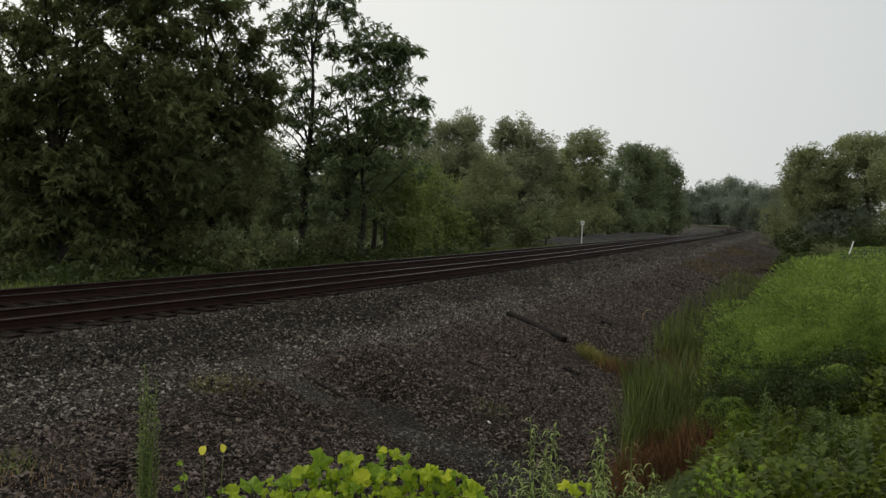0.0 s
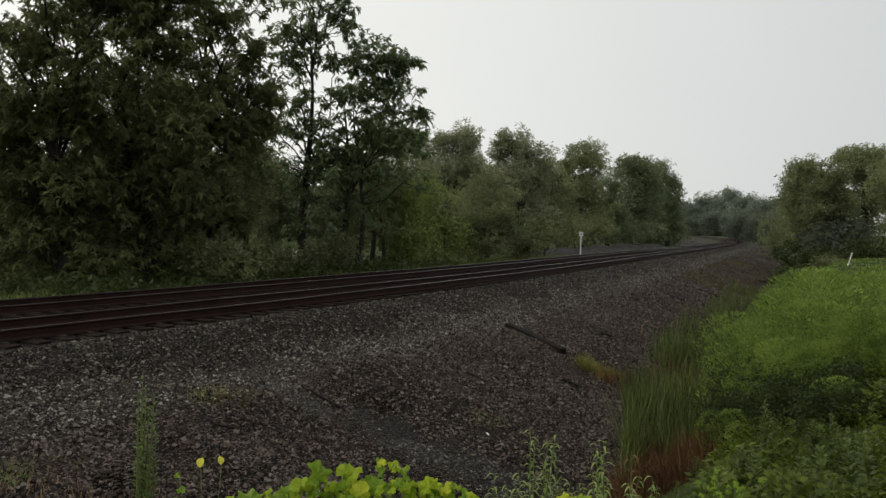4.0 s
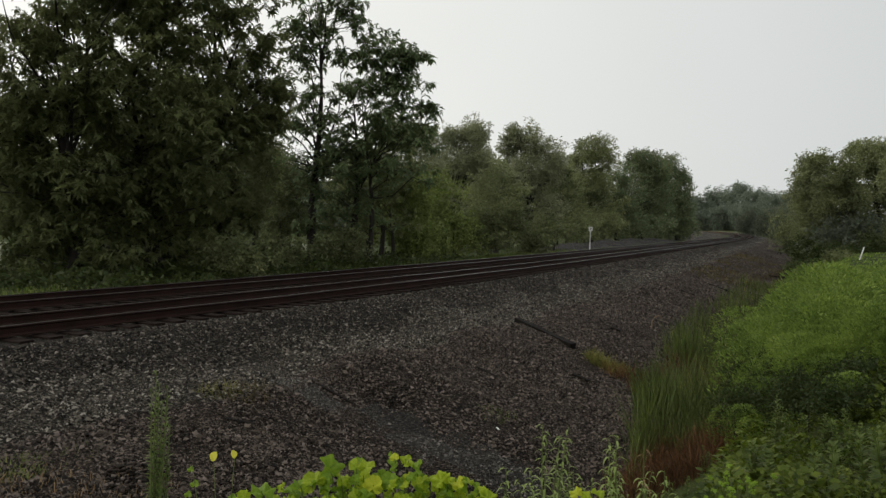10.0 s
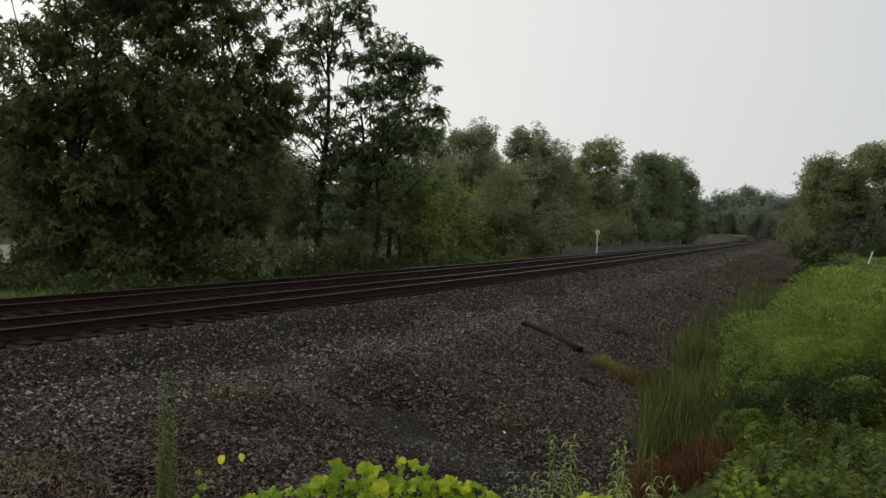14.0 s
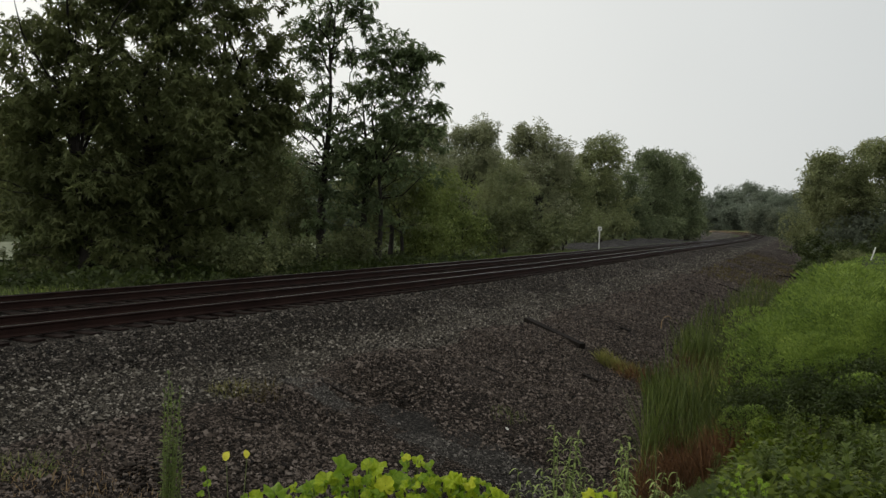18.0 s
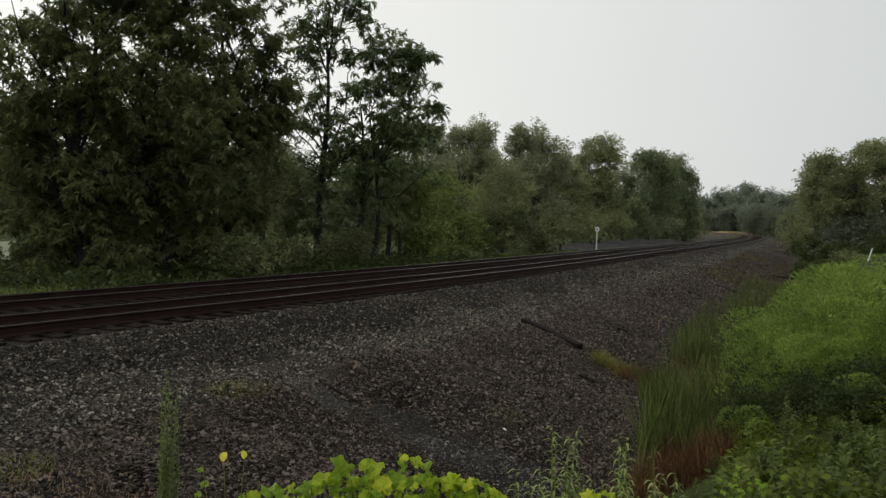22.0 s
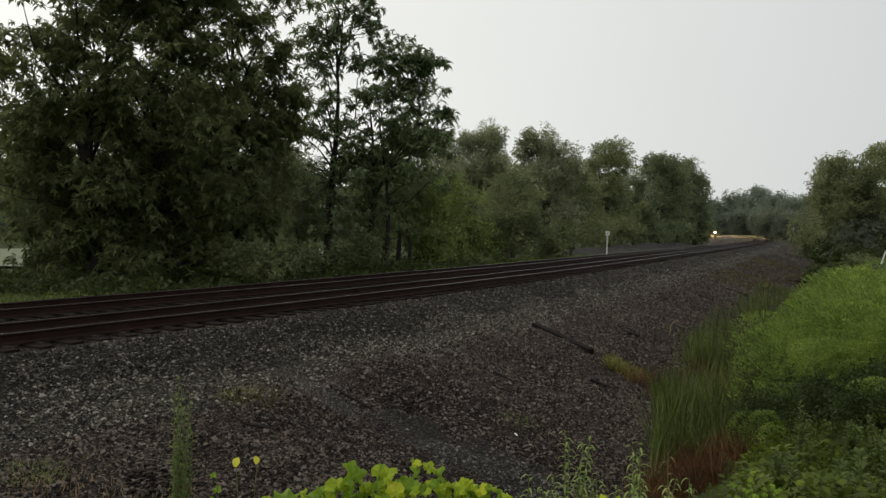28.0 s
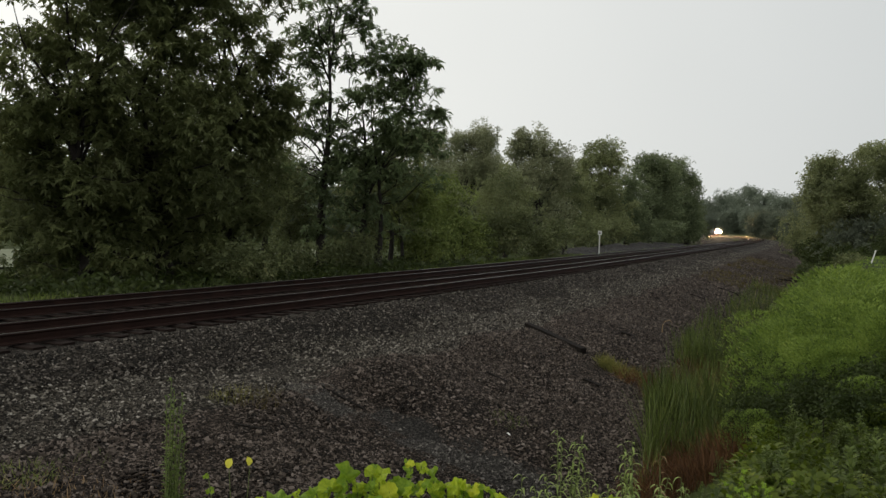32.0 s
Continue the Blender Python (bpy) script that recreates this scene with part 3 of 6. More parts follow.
def tree(name, x, y, trunk_r, lobes, label, mat, seed, proto=ROSETTE, size=0.8, per=12, spread=0.55, clumps=1.0, lean=0.0, category="tree", stems=1, group="", fork=0.35, shell=0.45, flat=0.75, boughs=0, leader=False, twigs=130):
    """lobes: (dx, dy, z, rx, ry, rz, number of clumps), offsets from the foot, heights above it. boughs: clumps gathered on each bough.
    leader: the stem runs on to the top and limbs rise from it."""
    r = np.random.default_rng(seed)
    z0 = level1(x, y) - 0.05
    root = thing(name, pose(x, y, z0), label, category, group)
    top = max(l[2] + l[5] for l in lobes)
    cen = np.concatenate([[(l[0], l[1], l[2])] * max(1, int(l[6] * clumps)) for l in lobes]).astype(float)
    half = np.concatenate([[l[3:6]] * max(1, int(l[6] * clumps)) for l in lobes]).astype(float)
    d = r.normal(size=cen.shape)
    d /= np.linalg.norm(d, axis=1)[:, None]
    ph = r.uniform(0, 6.28, 6)
    knob = 1 + 0.22 * np.sin(4.3 * d[:, 0] + 3.1 * d[:, 2] + ph[0]) * np.sin(3.7 * d[:, 2] - 2.9 * d[:, 1] + ph[1]) + 0.13 * np.sin(8.1 * d[:, 0] - 7.3 * d[:, 2] + ph[2]) + 0.10 * np.sin(9.7 * d[:, 2] + 6.1 * d[:, 1] + ph[3])
    knob = np.minimum(knob, 1.15)
    # some sprigs stand out of the round of the crown
    if proto is TUFT and size < 0.66:
        sprig = (r.uniform(0, 1, len(d)) < 0.22) & (d[:, 2] > 0.1)
        knob = np.where(sprig, knob * r.uniform(1.05, 1.38, len(d)), knob * np.where(d[:, 2] > 0.1, 0.95, 1.0))
    pts = cen + d * half * (knob * r.uniform(0.25, 1.0, len(cen)) ** shell)[:, None]
    if boughs:
        # the clumps sit on flat boughs with gaps between them
        n = len(pts)
        owner = np.minimum((np.arange(n) // boughs) * boughs + boughs // 2, n - 1)
        reach = np.minimum(half[owner] * 0.5, 1.1)
        step = r.normal(size=pts.shape)
        step *= np.minimum(1.0, 1.7 / np.linalg.norm(step, axis=1))[:, None]
        pts = pts[owner] + step * reach * np.array([1.0, 1.0, 0.55])
        pts[:, 2] -= 0.12 * np.hypot(step[:, 0], step[:, 1]) * reach[:, 0]
    pts[:, 2] = np.maximum(pts[:, 2], 0.15)
    wood, nodes, sizes = [], [], []

    def grow(path, r0, r1, n):
        path = np.asarray(path, float)
        k = np.linspace(0, 1, len(path))
        u = np.linspace(0, 1, 3 * len(path))
        fine = np.stack([np.interp(u, k, path[:, a]) for a in range(3)], -1)
        rad = r0 + (r1 - r0) * u
        wood.append(limb(path, r0 + (r1 - r0) * k, n))
        nodes.append(fine)
        sizes.append(rad)

    for k in range(stems):
        bx = np.array([r.uniform(-0.6, 0.6), r.uniform(-0.5, 0.5), 0]) if stems > 1 else np.zeros(3)
        rk = trunk_r * (1.0 if k == 0 else 0.7)
        crotch = top * fork * r.uniform(0.8, 1.1)
        lx = lean + r.uniform(-0.04, 0.04) * top
        stem = [bx + np.array([lx * (h / top) ** 1.5 + 0.015 * top * math.sin(h / top * 7 + seed + k), 0.01 * top * math.cos(h / top * 5 + k), h])
                for h in np.linspace(0, top * 0.74 if leader else crotch, 12 if leader else 6)]
        stem[0] = stem[0] + np.array([0, 0, -0.3])
        grow(stem, rk * 1.15, rk * (0.12 if leader else 0.75), 9)
        high = np.array([p[2] for p in stem])
        wood.append(limb([stem[0], stem[0] + (0, 0, 0.3 + 0.02 * top), stem[0] + (0, 0, 0.32 + 0.06 * top)], [rk * 1.7, rk * 1.35, rk * 1.1], 9))
        for l in lobes:
            if l[2] < crotch * 1.1 or (stems > 1 and r.random() < 0.35):
                continue
            for rep in range(2):
                end = np.array(l[:3]) + r.normal(size=3) * np.array(l[3:6]) * 0.45
                end[2] = max(end[2], crotch * 1.15)
                st = stem[-1] if rep == 0 else stem[-2]
                if leader:
                    off = math.hypot(end[0] - stem[0][0], end[1] - stem[0][1])
                    h0 = min(max(end[2] - 2.6 * off - 0.4, crotch * r.uniform(0.9, 1.25)), end[2] - 0.2, high[-1])
                    st = np.array([np.interp(h0, high, [p[a] for p in stem]) for a in range(3)])
                d = end - st
                wig = np.linalg.norm(d) * 0.05
                way = [st, st + d * 0.2 + (0, 0, 0.06 * d[2]) + r.normal(size=3) * wig, st + d * 0.45 + (0, 0, 0.08 * d[2]) + r.normal(size=3) * wig, st + d * 0.72 + (0, 0, 0.05 * d[2]) + r.normal(size=3) * wig, end]
                grow(way, rk * (0.24 if leader else 0.34), rk * 0.05, 7)
    nodes, sizes = np.concatenate(nodes), np.concatenate(sizes)
    for p in pts[:: max(1, len(pts) // twigs)]:
        gap = np.linalg.norm(nodes - p, axis=1) + 2.0 * np.clip(nodes[:, 2] - p[2] + 0.25 * np.hypot(nodes[:, 0] - p[0], nodes[:, 1] - p[1]), 0, None)
        gap[nodes[:, 2] < 0.1] += 5
        a = int(gap.argmin())
        st = nodes[a]
        d = p - st
        ln = np.linalg.norm(d)
        if ln < 0.25:
            continue
        r0 = min(sizes[a] * 0.6, 0.012 + 0.012 * ln)
        wood.append(limb([st, st + d * 0.35 + (0, 0, 0.06 * ln) + r.normal(size=3) * 0.05 * ln, st + d * 0.7 + (0, 0, 0.05 * ln) + r.normal(size=3) * 0.05 * ln, p], [r0, r0 * 0.75, r0 * 0.5, 0.005], 5))
    v, f = joined(wood)
    part_me("trunk", mesh_of("trunk", v, f, M_BARK, smooth=True), root, "dark bark trunk and limbs")
    n = len(pts) * per
    loose = np.repeat(r.uniform(0.55, 1.3, len(pts)), per)[:, None]
    off = r.normal(size=(n, 3))
    off *= np.minimum(1.0, 1.85 / np.linalg.norm(off, axis=1))[:, None]
    pos = np.repeat(pts, per, 0) + off * spread * loose * np.array([1, 1, flat])
    pos[:, 2] = np.maximum(pos[:, 2], 0.1)
    v, f = scatter(proto[0], proto[1], pos, turns(n, 0.95 if proto is TUFT else 0.5, r), size * r.uniform(0.55, 1.2, n))
    crown = part_me("crown", mesh_of("crown", v, f, mat), root)
    crown["kind"] = "stuff"
    return root


tree("tree", -14.45, 30.00, 0.24, [(-0.33, 0, 8.54, 2.1, 1.68, 1.99, 66), (-2.32, 0, 6.77, 0.99, 0.97, 1.22, 18), (-2.98, 0, 8.43, 0.93, 0.74, 0.88, 9), (-1.5, 0, 10.08, 1.02, 0.92, 1.15, 9), (-0.88, 0, 6.0, 2.1, 1.68, 1.99, 52), (0.66, 0, 10.86, 1.99, 1.59, 1.99, 52), (-1.55, 0, 3.68, 1.55, 1.33, 1.66, 34), (-0.11, 0.0, 2.35, 1.66, 1.33, 1.33, 18), (0.44, 0, 13.95, 1.77, 1.41, 1.55, 26), (2.2, 0, 11.6, 1.2, 1.3, 1.6, 24), (-1.9, -0.5, 2.6, 1.5, 1.0, 1.5, 14), (1.0, -0.8, 3.4, 1.7, 1.1, 1.7, 34), (0.6, 0.2, 1.2, 1.8, 0.9, 0.9, 10)],
     "tall dark green tree with drooping compound leaves beside the tracks", M_LEAF_NEAR, 1, size=0.34, spread=0.30, per=7, clumps=2.1, boughs=9, shell=0.4, flat=0.65, twigs=200)
tree("tree", -12.11, 32.00, 0.28, [(0.0, 0, 10.27, 2.71, 2.17, 2.36, 56), (0.71, 2.0, 6.73, 1.41, 1.13, 1.41, 22), (-0.24, 0, 7.09, 2.83, 2.26, 2.36, 80), (0.71, 0, 4.14, 2.59, 2.07, 2.36, 44), (-1.65, 0, 3.2, 2.12, 1.7, 1.89, 22), (0.0, 0, 14.04, 2.36, 1.89, 2.12, 60), (0.4, 0, 11.6, 2.4, 1.9, 1.6, 40), (0.3, -0.2, 2.2, 2.2, 1.0, 1.6, 18), (0.5, -1.0, 5.0, 2.2, 1.1, 1.8, 34)],
     "tall dark green tree with drooping compound leaves beside the tracks", M_LEAF_NEAR, 2, size=0.34, spread=0.30, per=7, clumps=2.3, boughs=9, shell=0.4, flat=0.65, twigs=200)
tree("tree", -9.90, 35.00, 0.26, [(-0.13, 0, 10.52, 2.06, 1.65, 2.06, 32), (0.77, 0, 7.82, 1.6, 1.44, 1.8, 40), (0.0, 0, 4.85, 2.06, 1.65, 2.06, 44), (1.34, 0, 11.94, 1.08, 1.2, 1.49, 12), (0.26, 0, 15.68, 1.8, 1.44, 1.8, 30), (-0.6, 0, 12.9, 1.9, 1.4, 1.5, 26), (-0.52, 0, 2.53, 1.8, 1.44, 1.55, 18), (1.7, 0, 6.66, 0.93, 1.28, 1.6, 26), (2.27, 0, 7.82, 0.67, 0.87, 1.08, 12), (1.75, 0, 10.01, 0.72, 0.93, 1.16, 8), (0.2, -0.2, 1.9, 1.7, 1.0, 1.4, 14)],
     "tall dark green tree with drooping compound leaves beside the tracks", M_LEAF_NEAR, 3, size=0.34, spread=0.30, per=7, clumps=2.2, boughs=9, shell=0.4, flat=0.65, twigs=200)
tree("tree", -6.61, 41.00, 0.24, [(0.0, 0, 13.63, 1.51, 1.21, 1.15, 15), (1.21, 0, 14.24, 1.15, 0.92, 0.91, 10), (-0.91, 0, 11.67, 1.06, 0.97, 1.21, 9), (1.66, 0, 11.97, 1.15, 0.92, 1.15, 9), (0.0, 0, 10.46, 0.91, 1.09, 1.36, 6), (-1.21, 0, 8.2, 1.06, 0.85, 1.06, 8), (1.21, 0, 8.5, 1.27, 1.01, 1.21, 9), (-0.15, 0, 5.94, 1.45, 1.16, 1.09, 12), (0.15, 0, 15.9, 1.21, 0.97, 0.91, 6), (-1.51, 0, 10.16, 0.42, 0.34, 0.42, 2), (1.3, 0, 7.0, 1.3, 1.0, 1.1, 7), (-0.1, -0.2, 4.4, 0.75, 0.7, 1.1, 6), (-0.05, -0.1, 2.6, 0.6, 0.6, 1.1, 5)],
     "slender tree with open branches and tufts of compound leaves", M_LEAF_ASH, 4, fork=0.36, size=0.42, spread=0.24, per=3, clumps=3.4, shell=0.35, boughs=4, leader=True, twigs=300)
tree("tree", -4.20, 41.00, 0.20, [(1.36, 0, 11.37, 1.27, 1.01, 0.97, 14), (2.72, 0, 11.22, 0.78, 0.63, 0.72, 8), (2.2, 0, 9.56, 1.21, 0.97, 1.03, 13), (0.3, 0, 9.41, 1.27, 1.01, 1.27, 12), (1.66, 0, 7.6, 1.57, 1.26, 1.03, 14), (-0.15, 0, 6.24, 1.51, 1.21, 1.36, 14), (3.47, 0, 8.5, 0.54, 0.43, 0.3, 3), (-0.45, 0, 3.52, 1.36, 1.45, 1.81, 16), (0.9, 0, 7.2, 1.4, 1.0, 1.0, 8), (2.9, 0, 7.0, 1.2, 1.0, 0.9, 7), (1.5, 0, 5.2, 1.8, 1.2, 1.2, 11)],
     "leaning tree with tufts of compound leaves", M_LEAF_ASH, 5, size=0.42, spread=0.24, per=3, clumps=4.2, shell=0.4, boughs=4, stems=2, fork=0.36, leader=True, twigs=240)
tree("tree", -3.32, 48.00, 0.16, [(0.0, 0, 6.25, 1.59, 1.41, 1.77, 25), (-0.35, 0, 3.77, 1.77, 1.7, 2.12, 25)],
     "young vine-covered tree behind the tracks", M_LEAF_NEAR, 6, stems=2, size=0.42, spread=0.3, per=4, clumps=2.5, boughs=5)
tree("tree", -10.50, 54.00, 0.15, [(0.08, 0, 5.97, 1.67, 1.75, 2.19, 26), (0.0, 0, 2.99, 1.99, 1.59, 1.79, 26)],
     "light green young tree behind the railside trees", M_LEAF_BUSH, 7, stems=2, proto=TUFT, size=0.36, per=32, spread=0.5)
tree("bush", -8.08, 31.00, 0.03, [(0.0, 0, 0.88, 1.14, 0.91, 0.64, 20)],
     "dense green bush at the edge of the wood", M_LEAF_BUSH, 20, category="bush", stems=3, proto=TUFT, size=0.3, per=34, spread=0.45)
tree("bush", -7.53, 36.00, 0.03, [(0.0, 0, 0.82, 1.19, 0.95, 0.66, 18)],
     "dense green bush at the edge of the wood", M_LEAF_BUSH, 21, category="bush", stems=3, proto=TUFT, size=0.3, per=34, spread=0.45)
# bushes under the canopy carry its shade in their leaf colour
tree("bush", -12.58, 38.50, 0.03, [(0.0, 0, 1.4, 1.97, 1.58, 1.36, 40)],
     "dense green bush at the edge of the wood", M_LEAF_SHADED, 22, category="bush", stems=3, proto=TUFT, size=0.3, per=34, spread=0.45)
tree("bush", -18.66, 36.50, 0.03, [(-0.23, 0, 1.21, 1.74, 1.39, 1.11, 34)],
     "dense green bush at the edge of the wood", M_LEAF_SHADED, 23, category="bush", stems=3, proto=TUFT, size=0.3, per=34, spread=0.45)
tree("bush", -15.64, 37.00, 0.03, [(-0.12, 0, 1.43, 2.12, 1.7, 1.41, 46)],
     "dense green bush at the edge of the wood", M_LEAF_SHADED, 24, category="bush", stems=3, proto=TUFT, size=0.3, per=34, spread=0.45)
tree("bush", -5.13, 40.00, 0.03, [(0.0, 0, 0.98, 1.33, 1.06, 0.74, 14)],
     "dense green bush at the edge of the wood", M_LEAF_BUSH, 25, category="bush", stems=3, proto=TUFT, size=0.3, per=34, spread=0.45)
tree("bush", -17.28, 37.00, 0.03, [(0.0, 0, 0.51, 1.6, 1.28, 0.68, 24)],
     "dense green bush at the edge of the wood", M_LEAF_SHADED, 26, category="bush", stems=3, proto=TUFT, size=0.3, per=34, spread=0.45)
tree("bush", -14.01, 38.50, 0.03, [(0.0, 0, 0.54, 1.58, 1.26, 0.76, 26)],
     "dense green bush at the edge of the wood", M_LEAF_SHADED, 27, category="bush", stems=3, proto=TUFT, size=0.3, per=34, spread=0.45)
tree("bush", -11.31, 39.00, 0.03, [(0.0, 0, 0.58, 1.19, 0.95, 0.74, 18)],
     "dense green bush at the edge of the wood", M_LEAF_SHADED, 28, category="bush", stems=3, proto=TUFT, size=0.3, per=34, spread=0.45)
tree("bush", -1.80, 50.00, 0.05, [(0.0, 0, 2.0, 1.84, 1.47, 1.84, 22), (-0.55, 0, 4.58, 1.47, 1.47, 1.84, 16)],
     "tall overgrown green shrub on the far verge", M_LEAF_VERGE, 40, category="bush", stems=4, proto=TUFT, size=0.4, per=34, spread=0.65)
tree("bush", 0.65, 55.00, 0.05, [(0.0, 0, 2.0, 2.43, 1.94, 1.82, 24), (-0.81, 0, 4.43, 1.82, 1.46, 1.82, 16)],
     "tall overgrown green shrub on the far verge", M_LEAF_VERGE, 41, category="bush", stems=4, proto=TUFT, size=0.4, per=34, spread=0.65)
tree("bush", 3.67, 58.00, 0.05, [(0.0, 0, 1.99, 2.56, 2.05, 1.79, 24), (1.28, 0, 3.06, 1.71, 1.37, 1.49, 14)],
     "tall overgrown green shrub on the far verge", M_LEAF_BUSH, 42, category="bush", stems=4, proto=TUFT, size=0.4, per=34, spread=0.65)
tree("bush", 7.59, 64.00, 0.05, [(0.0, 0, 1.52, 2.12, 1.7, 1.32, 16)],
     "tall overgrown green shrub on the far verge", M_LEAF_BUSH, 43, category="bush", stems=4, proto=TUFT, size=0.4, per=34, spread=0.65)
tree("bush", 10.36, 70.00, 0.05, [(0.0, 0, 1.73, 1.8, 1.44, 1.44, 12)],
     "tall overgrown green shrub on the far verge", M_LEAF_BUSH, 44, category="bush", stems=4, proto=TUFT, size=0.4, per=34, spread=0.65)
tree("bush", 16.67, 92.00, 0.06, [(0.0, 0, 2.2, 2.03, 1.63, 1.22, 16)],
     "dense undergrowth bush below the tree line", M_LEAF_MID, 140, category="bush", stems=3, proto=TUFT, size=0.51, per=34, spread=0.78)
tree("bush", 22.50, 105.00, 0.06, [(0.0, 0, 2.47, 2.47, 1.98, 1.39, 16)],
     "dense undergrowth bush below the tree line", M_LEAF_MID, 141, category="bush", stems=3, proto=TUFT, size=0.58, per=34, spread=0.89)
tree("bush", 30.19, 122.00, 0.06, [(0.0, 0, 2.55, 2.7, 2.16, 1.44, 16)],
     "dense undergrowth bush below the tree line", M_LEAF_DEEP, 142, category="bush", stems=3, proto=TUFT, size=0.67, per=34, spread=1.04)
tree("bush", 39.28, 140.00, 0.06, [(0.0, 0, 2.85, 2.89, 2.31, 1.65, 16)],
     "dense undergrowth bush below the tree line", M_LEAF_DEEP, 143, category="bush", stems=3, proto=TUFT, size=0.77, per=34, spread=1.19)
tree("bush", 48.98, 158.00, 0.06, [(0.0, 0, 3.19, 3.03, 2.42, 1.86, 16)],
     "dense undergrowth bush below the tree line", M_LEAF_DEEP, 144, category="bush", stems=3, proto=TUFT, size=0.87, per=34, spread=1.34)
tree("bush", 56.19, 175.00, 0.06, [(-0.13, 0, 4.36, 1.55, 2.47, 3.09, 14)],
     "dense undergrowth bush below the tree line", M_LEAF_DEEP, 145, category="bush", stems=3, proto=TUFT, size=0.96, per=34, spread=1.49)
tree("tree", 1.83, 80.00, 0.30, [(1.94, 0, 11.75, 1.18, 1.23, 1.53, 22), (-1.0, 0, 11.16, 1.53, 1.23, 1.3, 20), (0.59, 0, 7.98, 2.83, 2.26, 2.36, 46), (-0.88, 0, 4.92, 2.65, 2.12, 2.36, 30), (2.53, 0, 9.04, 0.94, 1.32, 1.65, 12), (0.88, 0, 9.75, 2.0, 1.6, 1.77, 18)],
     "feathery grey-green willow in the tree line", M_LEAF_WILLOW, 60, proto=TUFT, size=0.41, per=27, spread=0.5, clumps=1.25, boughs=4, shell=0.35, flat=1.1)
tree("tree", 9.76, 85.00, 0.30, [(-1.0, 0, 12.23, 1.38, 1.2, 1.5, 24), (0.0, 0, 9.73, 2.88, 2.3, 1.75, 13), (-2.19, 0, 10.23, 0.88, 1.4, 1.75, 9), (2.38, 0, 9.35, 1.25, 1.1, 1.38, 10), (1.25, 0, 11.36, 1.38, 1.1, 1.38, 20), (2.82, 0, 9.73, 0.75, 0.7, 0.88, 8), (-0.31, 0, 7.91, 3.25, 2.6, 2.5, 50), (0.63, 0, 4.47, 3.13, 2.5, 2.38, 34)],
     "feathery grey-green willow in the tree line", M_LEAF_WILLOW, 61, proto=TUFT, size=0.41, per=27, spread=0.5, clumps=1.25, boughs=4, shell=0.35, flat=1.1)
tree("tree", 21.55, 108.00, 0.35, [(0.4, 0, 13.2, 2.23, 1.78, 1.75, 26), (0.0, 0, 11.14, 3.02, 2.42, 1.91, 22), (-0.24, 0, 8.77, 3.18, 2.54, 3.02, 44), (0.4, 0, 4.33, 3.82, 3.05, 2.78, 36), (-1.99, 0, 12.09, 0.8, 0.89, 1.11, 6)],
     "round-crowned green tree in the tree line", M_LEAF_MID, 62, proto=TUFT, size=0.49, per=27, spread=0.78, clumps=1.2, shell=0.4)
tree("tree", 16.64, 100.00, 0.25, [(-0.74, 0, 7.11, 2.95, 2.36, 2.95, 30), (0.0, 0, 3.43, 3.31, 2.65, 2.21, 24)],
     "round-crowned green tree in the tree line", M_LEAF_MID, 63, proto=TUFT, size=0.49, per=27, spread=0.94, clumps=1.2, shell=0.4)
tree("tree", 34.08, 130.00, 0.35, [(-0.19, 0, 13.3, 2.87, 2.3, 1.91, 32), (2.68, 0, 11.67, 2.49, 2.14, 2.68, 28), (0.19, 0, 7.75, 4.4, 3.52, 4.02, 50), (-1.91, 0, 3.74, 3.83, 3.06, 2.11, 20)],
     "round-crowned green tree in the tree line", M_LEAF_DEEP, 64, proto=TUFT, size=0.59, per=27, spread=0.94, clumps=1.2, shell=0.4)
tree("tree", 49.60, 160.00, 0.35, [(-1.41, 0, 14.61, 2.59, 2.26, 2.83, 28), (1.06, 0, 11.08, 1.77, 2.83, 3.53, 24), (-1.18, 0, 7.45, 4.01, 3.77, 4.71, 44), (1.06, 0, 4.64, 1.53, 1.89, 2.36, 14)],
     "round-crowned green tree in the tree line", M_LEAF_DEEP, 65, proto=TUFT, size=0.67, per=27, spread=1.04, clumps=1.2, shell=0.4)
tree("tree", 5.21, 70.00, 0.20, [(-0.26, 0, 5.59, 2.58, 2.06, 2.32, 34), (-0.77, 0, 3.53, 2.58, 2.06, 1.55, 20)],
     "round-crowned green tree in the tree line", M_LEAF_MID, 66, proto=TUFT, size=0.41, per=27, spread=0.62, clumps=1.2, shell=0.4)
tree("tree", -1.50, 60.00, 0.20, [(0.0, 0, 6.85, 1.99, 1.77, 2.21, 30), (-0.44, 0, 9.06, 1.55, 1.24, 1.33, 14)],
     "round-crowned green tree in the tree line", M_LEAF_WILLOW, 67, proto=TUFT, size=0.41, per=27, spread=0.5, clumps=1.25, boughs=4, shell=0.35, flat=1.1)
tree("tree", 27.92, 120.00, 0.30, [(-0.18, 0, 9.35, 2.12, 1.98, 2.47, 22), (0.0, 0, 5.37, 3.18, 2.54, 3.18, 36), (-0.88, 0, 3.16, 2.65, 2.12, 1.77, 16)],
     "round-crowned green tree in the tree line", M_LEAF_DEEP, 68, proto=TUFT, size=0.55, per=27, spread=0.83, clumps=1.2, shell=0.4)
tree("tree", 8.02, 90.00, 0.25, [(-0.66, 0, 7.93, 2.25, 1.8, 1.99, 26), (-0.33, 0, 4.95, 2.65, 2.12, 2.32, 30)],
     "round-crowned green tree in the tree line", M_LEAF_MID, 69, proto=TUFT, size=0.41, per=27, spread=0.62, clumps=1.2, shell=0.4)
